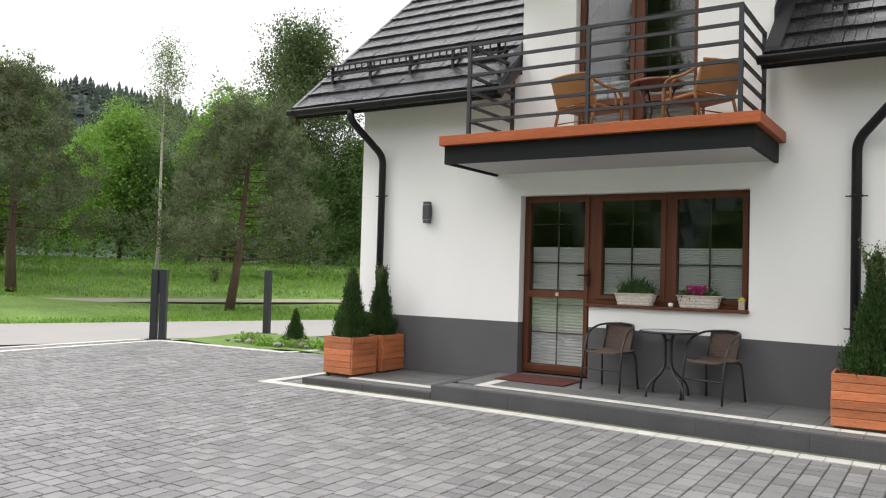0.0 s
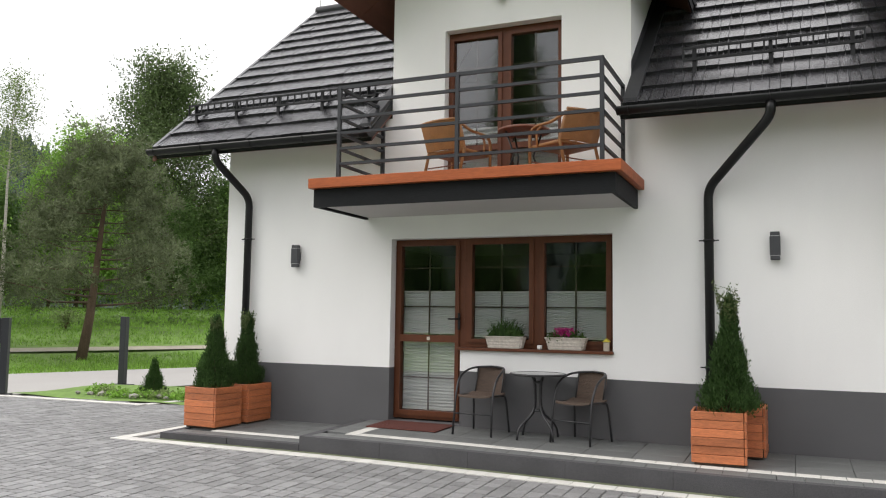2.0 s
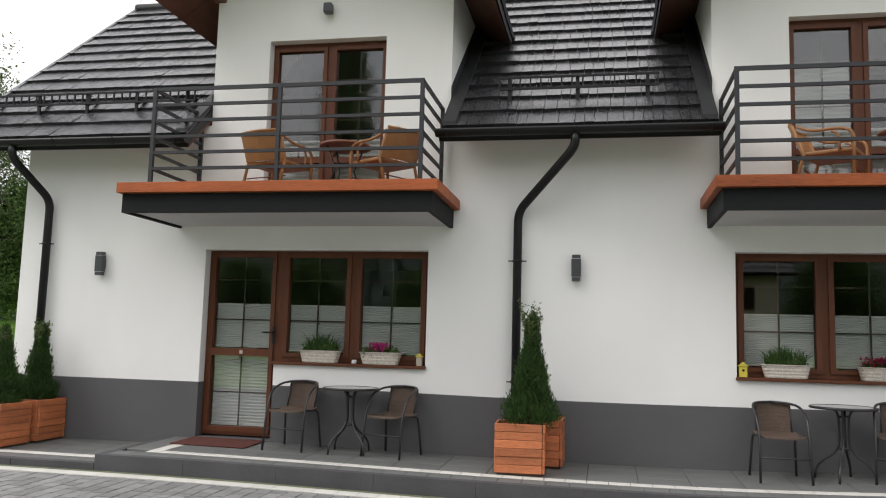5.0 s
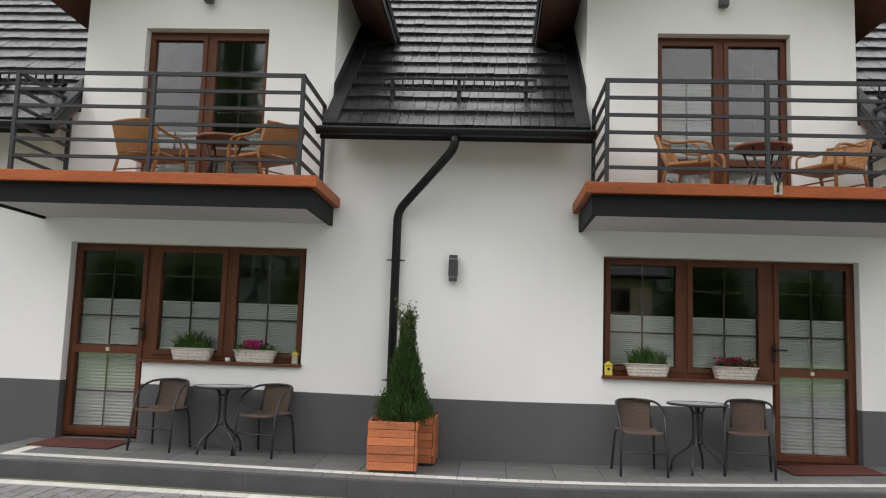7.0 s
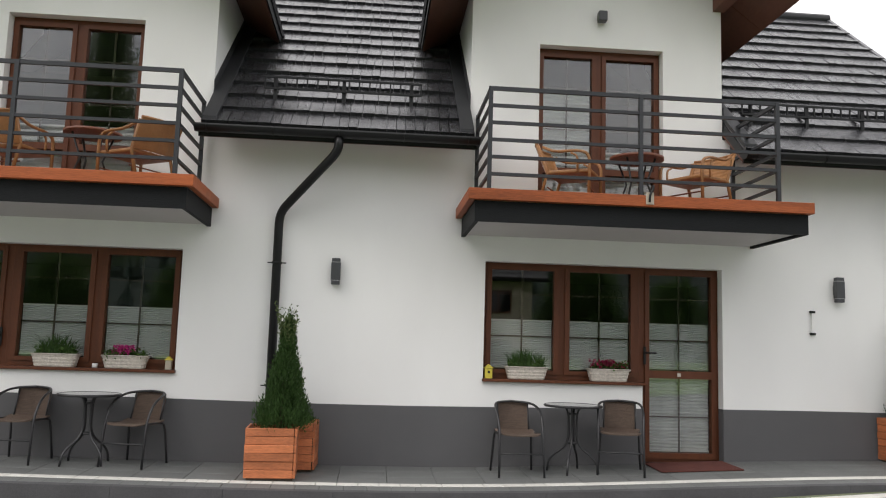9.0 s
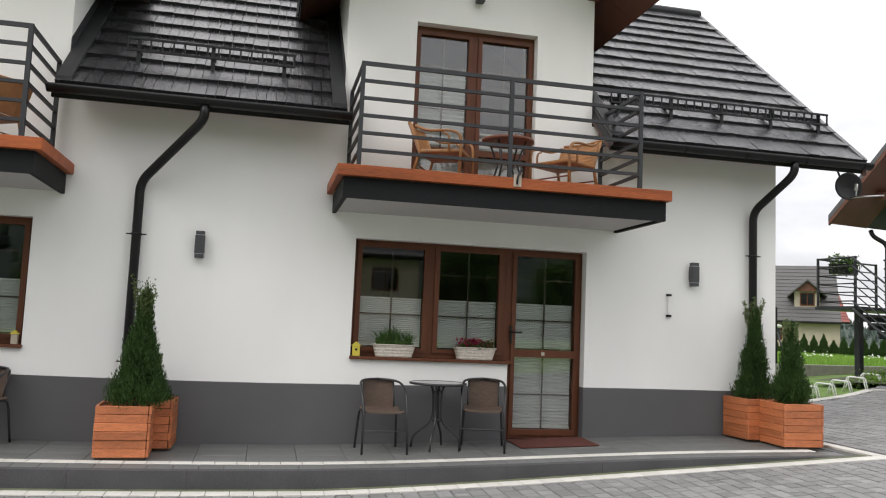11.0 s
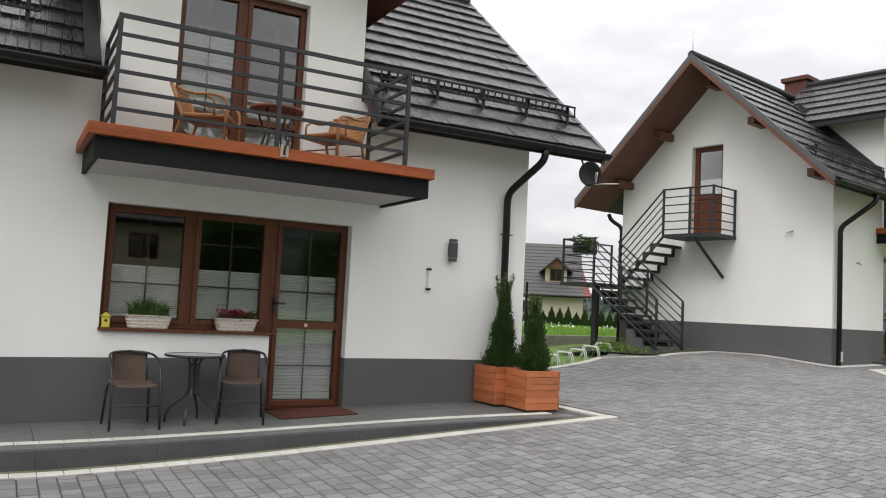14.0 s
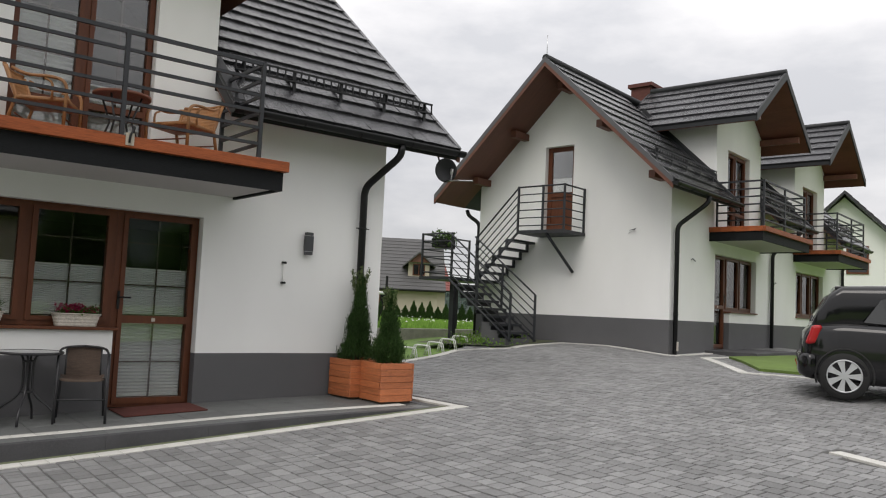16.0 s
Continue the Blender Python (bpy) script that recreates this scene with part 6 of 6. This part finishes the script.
# ---- hills and woods far off and behind ----
def hill(name, x0, y0, rx, ry, h, seed, label, trees=4000):
    rng = np.random.default_rng(seed)
    verts, faces, n = [], [], 44
    for j in range(n + 1):
        for i in range(n + 1):
            u, v = 2 * i / n - 1, 2 * j / n - 1
            r = min(1.0, math.hypot(u, v))
            z = h * (0.5 + 0.5 * math.cos(math.pi * r)) * (1 + 0.22 * noise.noise((u * 2.2 + seed, v * 2.2, 0)))
            verts.append((x0 + u * rx, y0 + v * ry, z - 2.0))
    w = n + 1
    faces = [(j * w + i, j * w + i + 1, (j + 1) * w + i + 1, (j + 1) * w + i) for j in range(n) for i in range(n)]
    hl = tagged(raw_mesh(name, verts, faces, HILL), label, "hill", kind="structure")
    # firs on it: small ragged cones
    vs, fs = [], []
    for _ in range(trees):
        k = rng.integers(0, len(verts))
        px, py, pz = verts[k]
        if pz < h * 0.06:
            continue
        px, py = px + rng.normal(0, rx / n), py + rng.normal(0, ry / n)
        s = rng.uniform(2.2, 5.4)
        for lay in range(4):
            zb = pz + s * 0.2 * lay
            rad = s * 0.30 * (1 - lay * 0.2)
            k0 = len(vs)
            ph = rng.uniform(0, 6)
            vs.extend([(px + rad * rng.uniform(0.7, 1.2) * math.cos(ph + 2 * math.pi * q / 6), py + rad * rng.uniform(0.7, 1.2) * math.sin(ph + 2 * math.pi * q / 6), zb + rng.uniform(-0.3, 0.3)) for q in range(6)])
            vs.append((px, py, zb + s * 0.34))
            fs.extend([(k0 + q, k0 + (q + 1) % 6, k0 + 6) for q in range(6)])
    tagged(raw_mesh("far_wood", vs, fs, SPRUCE_HAZE), "fir wood covering the hill, lightened by painted haze", "wood", kind="stuff")


hill("hill", -255, 165, 150, 170, 56, 3, "wooded hill behind the road", 17000)
hill("hill", 190, 330, 190, 120, 17, 5, "low wooded hill behind the gardens")
hill("hill", -20, -190, 230, 120, 46, 7, "wooded hill across the valley")
for k, (x, y) in enumerate(((-16, -34), (-9, -39), (-2, -35), (5, -40), (12, -36), (19, -41), (26, -37), (33, -42), (-23, -40), (-30, -35), (0, -47), (14, -48), (-13, -48), (28, -50))):
    s = rg.uniform(0.75, 1.0)
    t = copy_thing(a3, pose(x, y, ground_z(x, y), 0, 0, rg.uniform(0, 360)))
    t.scale = (s * 1.25, s * 1.25, s)


t = copy_thing(tall, pose(-13.0, -30.0, ground_z(-13.0, -30), 0, 0, 70))
t.scale = (0.5, 0.5, 1.38)


# ---- right side: lawn, hedge, play frames ----
h0 = None
for k in range(36):
    x, y = 23.2 + k * 0.52, 38.4 - k * 0.217
    if h0 is None:
        h0 = thuja(pose(x, y, ground_z(x, y) - 0.1), 1.15, 0.46, 61)
        h0.name = "hedge_thuja"
        tagged(h0, "young thuja of the garden hedge", "shrub", "hedge thujas")
    else:
        t = copy_thing(h0, pose(x, y, ground_z(x, y) - 0.1, 0, 0, 37 * k))
        t.scale = (1, 1, rg.uniform(0.8, 1.1))


def bike_rack(m):
    b = thing("bike_rack", m, "white bent-tube bicycle stand on the grass edge", "bicycle stand", "bicycle stands")
    for s in (-0.05, 0.05):
        f = bmesh.new()
        tube(f, [(s, -0.22, -0.10), (s, -0.155, 0.20), (s, -0.13, 0.225), (s, 0.12, 0.235), (s, 0.145, 0.21), (s, 0.24, -0.10)], 0.013, 8)
        part("hoop", f, WHITE, b)
    f = bmesh.new()
    tube(f, [(-0.05, 0.20, 0.04), (0.05, 0.20, 0.04)], 0.011, 7)
    part("crossbar", f, WHITE, b)
    return b


r0 = None
for k in range(5):
    q = k / 4
    x, y = 9.98 + 1.97 * q, 3.92 + 0.78 * q
    m = pose(x, y, ground_z(x, y) - 0.06, 0, 0, 30)
    r0 = bike_rack(m) if r0 is None else (copy_thing(r0, m), r0)[1]


def low_wall():
    b = boxes((-5.4, 5.4, -0.06, 0.06, -0.3, 0.10))
    w = part("low_wall", bevelled(b, 0.01), ROCK)
    w.matrix_world = pose(14.2, 7.95, ground_z(14.2, 7.95), 0, 0, 15)
    tagged(w, "low grey concrete edge along the meadow", "wall", kind="structure")


low_wall()
for x, y in ((16.75, 10.7), (12.6, 8.6)):
    fp = thing("fence_post", pose(x, y, ground_z(x, y)), "thin dark green fence post at the meadow", "post", "fence posts")
    part("shaft", bevelled(boxes((-0.025, 0.025, -0.025, 0.025, -0.2, 1.5)), 0.004), GUTTER, fp)
sw = thing("garden_swing", pose(14.9, 12.9, ground_z(14.9, 12.9) - 0.1, 0, 0, 25), "white garden swing frame with a blue seat", "swing")
for s in (-1, 1):
    f = bmesh.new()
    tube(f, [(s * 1.1, -0.4, 0), (s * 1.1, 0, 1.15), (s * 1.1, 0.4, 0)], 0.03, 7)
    part("leg", f, STEEL, sw)
f = bmesh.new()
tube(f, [(-1.4, 0, 1.18), (1.4, 0, 1.18)], 0.05, 8)
part("crossbar", f, WHITE, sw)
part("seat", bevelled(boxes((-0.35, 0.15, -0.2, 0.2, 0.45, 0.85)), 0.04), BLUE, sw)
for k in range(14):
    rgn = np.random.default_rng(100 + k)
    q = k / 13
    lx, ly = 12.7 + 1.2 * q, 5.0 + 1.3 * q - 0.5 * math.sin(3 * q)
    b = bmesh.new()
    bmesh.ops.create_icosphere(b, subdivisions=1, radius=rgn.uniform(0.07, 0.15))
    for v in b.verts:
        v.co *= rgn.uniform(0.8, 1.2)
        v.co.z *= 0.7
    st = part("stone", b, ROCK)
    st.matrix_world = pose(lx, ly, ground_z(lx, ly) + 0.03, 0, 0, rgn.uniform(0, 360))
    tagged(st, "grey field stone at the foot of the stairs", "stone", "edge stones")


def planting_bed():
    """Rough ground cover round the foot of the stairs."""
    front = HOUSE_TWO @ pose(-6.8, 0, 0)
    pts = [(front @ Vector((-1.05, 2.58 + 0.2 * k, 0))).to_2d() for k in range(14)]
    strip_mesh("planting_bed", pts, 2.0, mat("bed_earth", (0.075, 0.085, 0.045), 0.95, var=0.4, scale=4, fine=35, bump=0.9), 0.035, "low planted bed under the outside stairs", "bed")
    rng = np.random.default_rng(31)
    c = []
    for _ in range(170):
        p = front @ Vector((rng.uniform(-2.05, -0.9), rng.uniform(2.75, 4.4), 0))
        c.append((p.x, p.y, ground_z(p.x, p.y) + rng.uniform(0.03, 0.13)))
    v, f = leaves(rng, np.array(c), 8, 0.06, 0.03)
    tagged(raw_mesh("ground_cover", v, f, LEAF), "low green plants between the field stones", "plants", kind="stuff")


planting_bed()


def house_two_yard():
    front = HOUSE_TWO @ pose(-6.8, 0, 0)
    step = part("door_step", bevelled(boxes((1.9, 4.9, -1.15, -0.01, -0.2, 0.10)), 0.01), KERB)
    step.matrix_world = front
    tagged(step, "dark stone step before the second house", "step", kind="structure")
    pts = [(0.75, -0.98), (5.0, -1.32), (13.0, -1.4), (8.0, -5.5), (-2.0, -4.1), (-2.1, -2.55)]
    lawn = bmesh.new()
    spots = [front @ Vector((px, py, 0)) for px, py in pts]
    lawn.faces.new([lawn.verts.new((p.x, p.y, 0.0)) for p in spots])
    bmesh.ops.triangulate(lawn, faces=lawn.faces[:])
    bmesh.ops.subdivide_edges(lawn, edges=lawn.edges[:], cuts=7, use_grid_fill=True)
    for v in lawn.verts:
        v.co.z = ground_z(v.co.x, v.co.y) + 0.045
    rim = bmesh.ops.extrude_edge_only(lawn, edges=[e for e in lawn.edges if e.is_boundary])
    for v in rim["geom"]:
        if isinstance(v, bmesh.types.BMVert):
            v.co.z -= 0.2
    ob = part("lawn", lawn, mat("lawn_green", (0.105, 0.165, 0.030), 0.9, var=0.3, scale=1.5, fine=25, bump=0.8))
    tagged(ob, "bright mown lawn beside the drive", "lawn", kind="structure")


house_two_yard()


def cable_stub(m, seed):
    """A short loose end of cable sticking out of the wall."""
    rng = random.Random(seed)
    c = thing("cable_stub", m, "short loose grey cable end on the white wall", "cable", "cable stubs")
    for k in range(2):
        b = bmesh.new()
        tube(b, arc([(0, 0, 0), (0.02, -0.05, rng.uniform(-0.02, 0.05)), (rng.uniform(0.06, 0.14), -0.07, rng.uniform(-0.05, 0.06)), (rng.uniform(-0.10, 0.05), -0.06, rng.uniform(-0.08, 0.05))], 4), 0.006, 5)
        part("wire", b, LAMP_PALE if k else LAMP, c)


FRONT_TWO = HOUSE_TWO @ pose(-6.8, 0, 0)
cable_stub(FRONT_TWO @ pose(0, 0.85, 2.62, 0, 0, -90), 1)
cable_stub(FRONT_TWO @ pose(1.05, 0, 2.05), 2)
cable_stub(FRONT_TWO @ pose(6.45, 0, 1.85), 3)


# ---- small paving pieces ----
def paver_mesh(lx, ly, material, h=0.05):
    me = bpy.data.meshes.new("paver")
    c = 0.003
    a, b = lx / 2, ly / 2
    vs = [(-a, -b, -h), (a, -b, -h), (a, b, -h), (-a, b, -h), (-a, -b, -c), (a, -b, -c), (a, b, -c), (-a, b, -c), (-a + c, -b + c, 0), (a - c, -b + c, 0), (a - c, b - c, 0), (-a + c, b - c, 0)]
    fs = [(8, 9, 10, 11)] + [(i, (i + 1) % 4, 4 + (i + 1) % 4, 4 + i) for i in range(4)] + [(4 + i, 4 + (i + 1) % 4, 8 + (i + 1) % 4, 8 + i) for i in range(4)]
    me.from_pydata(vs, [], fs)
    me.materials.append(material)
    return me


def stripe(parent, a, b, width, count_len, dz, surface, shapes={}):
    """A row of pale blocks from a to b."""
    a, b = Vector(a), Vector(b)
    n = max(1, round((b - a).length / count_len))
    step = (b - a).length / n
    key = (round(step, 3), width)
    if key not in shapes:
        shapes[key] = paver_mesh(step - 0.005, width, PALE)
    d = (b - a).normalized()
    for i in range(n):
        p = a + d * (i + 0.5) * step
        q = a + d * (i + 1.0) * step
        o = new("pale_block", shapes[key])
        o.parent = parent
        s = (surface(q.x, q.y) - surface(p.x, p.y)) / (step / 2)
        o.matrix_basis = Matrix.Translation((p.x, p.y, surface(p.x, p.y) + dz)) @ Matrix.Rotation(math.atan2(d.y, d.x), 4, "Z") @ Matrix.Rotation(-math.atan(s), 4, "Y")


def tz_at(x, y):
    return (LOWZ if x < TX0 else TZ) + rise(x) + fall(y)


# terrace surface: slabs, pale stripe, outer row
stripe(terrace, (TX0 + 0.50, -1.055), (TX1 - 0.42, -1.055), 0.132, 0.20, 0.002, tz_at)
stripe(terrace, (TX0 + 0.445, -1.11), (TX0 + 0.445, -0.25), 0.132, 0.20, 0.002, tz_at)
stripe(terrace, (TX1 - 0.365, -1.11), (TX1 - 0.365, 0.70), 0.132, 0.20, 0.002, tz_at)
stripe(terrace, (-6.45, -1.055), (TX0 - 0.01, -1.055), 0.132, 0.20, 0.002, tz_at)
SLABM = {}
for x0, x1 in ((-6.845, TX0 - 0.003), (TX0 + 0.088, TX1 - 0.09)):
    for row, (y0, y1, ln) in enumerate(((-1.332, -1.124, 0.22), (-0.998, -0.675, 0.48), (-0.672, -0.34, 0.48), (-0.337, -0.004, 0.48))):
        n = round((x1 - x0) / ln)
        st = (x1 - x0) / n
        for i in range(n):
            px = x0 + (i + 0.5) * st
            if row and (TX0 + 0.38 < px < TX0 + 0.51 or TX1 - 0.43 < px < TX1 - 0.3):
                continue
            key = (round(st, 3), round(y1 - y0, 3))
            if key not in SLABM:
                SLABM[key] = paver_mesh(st - 0.004, y1 - y0 - 0.002, SLAB)
            o = new("slab", SLABM[key])
            o.parent = terrace
            s = (rise(px + 0.1) - rise(px - 0.1)) / 0.2
            o.matrix_basis = Matrix.Translation((px, (y0 + y1) / 2, tz_at(px, (y0 + y1) / 2) - 0.001)) @ Matrix.Rotation(0.02, 4, "X") @ Matrix.Rotation(-math.atan(s), 4, "Y")

# pale lines on the paving
LINES = (((-7.42, -1.615), (6.84, -1.615)), ((-7.34, -1.535), (-7.34, 0.3)), ((6.76, -1.535), (6.76, 0.9)), ((-13.4, 1.20), (-9.7, 1.20)), ((-9.7, 1.26), (-9.3, 4.5)), ((-12.8, -2.6), (-12.95, 1.1)), ((-13.4, -3.0), (-13.4, 1.1)), ((8.03, -5.50), (7.35, -8.4)), ((8.4, 2.70), (11.26, 3.92)), ((11.26, 3.92), (12.05, 3.14)))
for a, b in LINES:
    stripe(pavement, a, b, 0.16, 0.20, 0.007, ground_z)
strip_mesh("moss_strip", line_pts((-6.95, -1.48), (6.66, -1.48), 40), 0.125, MOSS, 0.0, "narrow mossy strip below the kerb", "moss")
front = HOUSE_TWO @ pose(-6.8, 0, 0)
for a, b in (((0.04, -0.75), (-2.60, -2.48)), ((-2.56, -2.43), (-2.36, -4.15)), ((0.04, -0.75), (5.0, -1.20)), ((-0.12, -0.15), (1.8, -0.15)), ((-0.12, -0.15), (-0.12, 2.3)), ((-0.12, 2.38), (-1.95, 2.50))):
    p, q = front @ Vector((*a, 0)), front @ Vector((*b, 0))
    stripe(pavement, (p.x, p.y), (q.x, q.y), 0.17, 0.25, 0.012, ground_z)


def near_line(x, y, l):
    for a, b in LINES[1:]:
        ax, ay = b[0] - a[0], b[1] - a[1]
        t = max(0.0, min(1.0, ((x - a[0]) * ax + (y - a[1]) * ay) / (ax * ax + ay * ay)))
        if math.hypot(x - a[0] - t * ax, y - a[1] - t * ay) < 0.14:
            return True
    return False


def paving():
    rng = random.Random(17)
    lengths, width = (0.10, 0.145, 0.145, 0.205), 0.145
    shapes = {l: paver_mesh(width - 0.006, l - 0.007, PAVER) for l in lengths}
    verts, faces, singles = [], [], 0
    c, h = 0.005, 0.02
    nx = int((21.5 + 13.4) / width)
    for i in range(nx):
        x = -13.4 + (i + 0.5) * width
        y = -12.0 + rng.uniform(0, 0.2)
        while y < 8.5:
            l = rng.choice(lengths)
            top = LINES[0][0][1]
            if -7.4 < x < 6.95 and y < top - 0.082 < y + l:
                l = top - 0.082 - y
                if l < 0.03:
                    y = top + 0.30
                    continue
            yc = y + l / 2
            y += l
            if not in_yard(x, yc) or near_line(x, yc, l) or (-7.4 < x < 6.95 and LINES[0][0][1] - 0.083 < yc < -1.0 and x < 6.6 and x > -6.9):
                continue
            z = ground_z(x, yc) + rng.uniform(-0.0025, 0.0025)
            if ((-5.2 < x < -2.9 and -5.2 < yc < -3.2) or (3.6 < x < 5.6 and -6.1 < yc < -4.3)) and singles < 300:
                singles += 1
                o = new("paver", shapes.get(l) or shapes[0.145])
                o.parent = pavement
                o.matrix_basis = Matrix.Translation((x, yc, z))
                continue
            k = len(verts)
            a, b = (width - 0.006) / 2, (l - 0.007) / 2
            for q, zz in ((0.0, -h), (c, 0.0)):
                for sx, sy in ((-1, -1), (1, -1), (1, 1), (-1, 1)):
                    px, py = x + sx * (a - q), yc + sy * (b - q)
                    verts.append((px, py, z + (ground_z(px, py) - ground_z(x, yc)) + zz))
            faces.append((k + 4, k + 5, k + 6, k + 7))
            faces.extend((k + m, k + (m + 1) % 4, k + 4 + (m + 1) % 4, k + 4 + m) for m in range(4))
    raw_mesh("pavers", verts, faces, PAVER_FAR, pavement, "stuff", "grey concrete pavers in staggered rows")


paving()
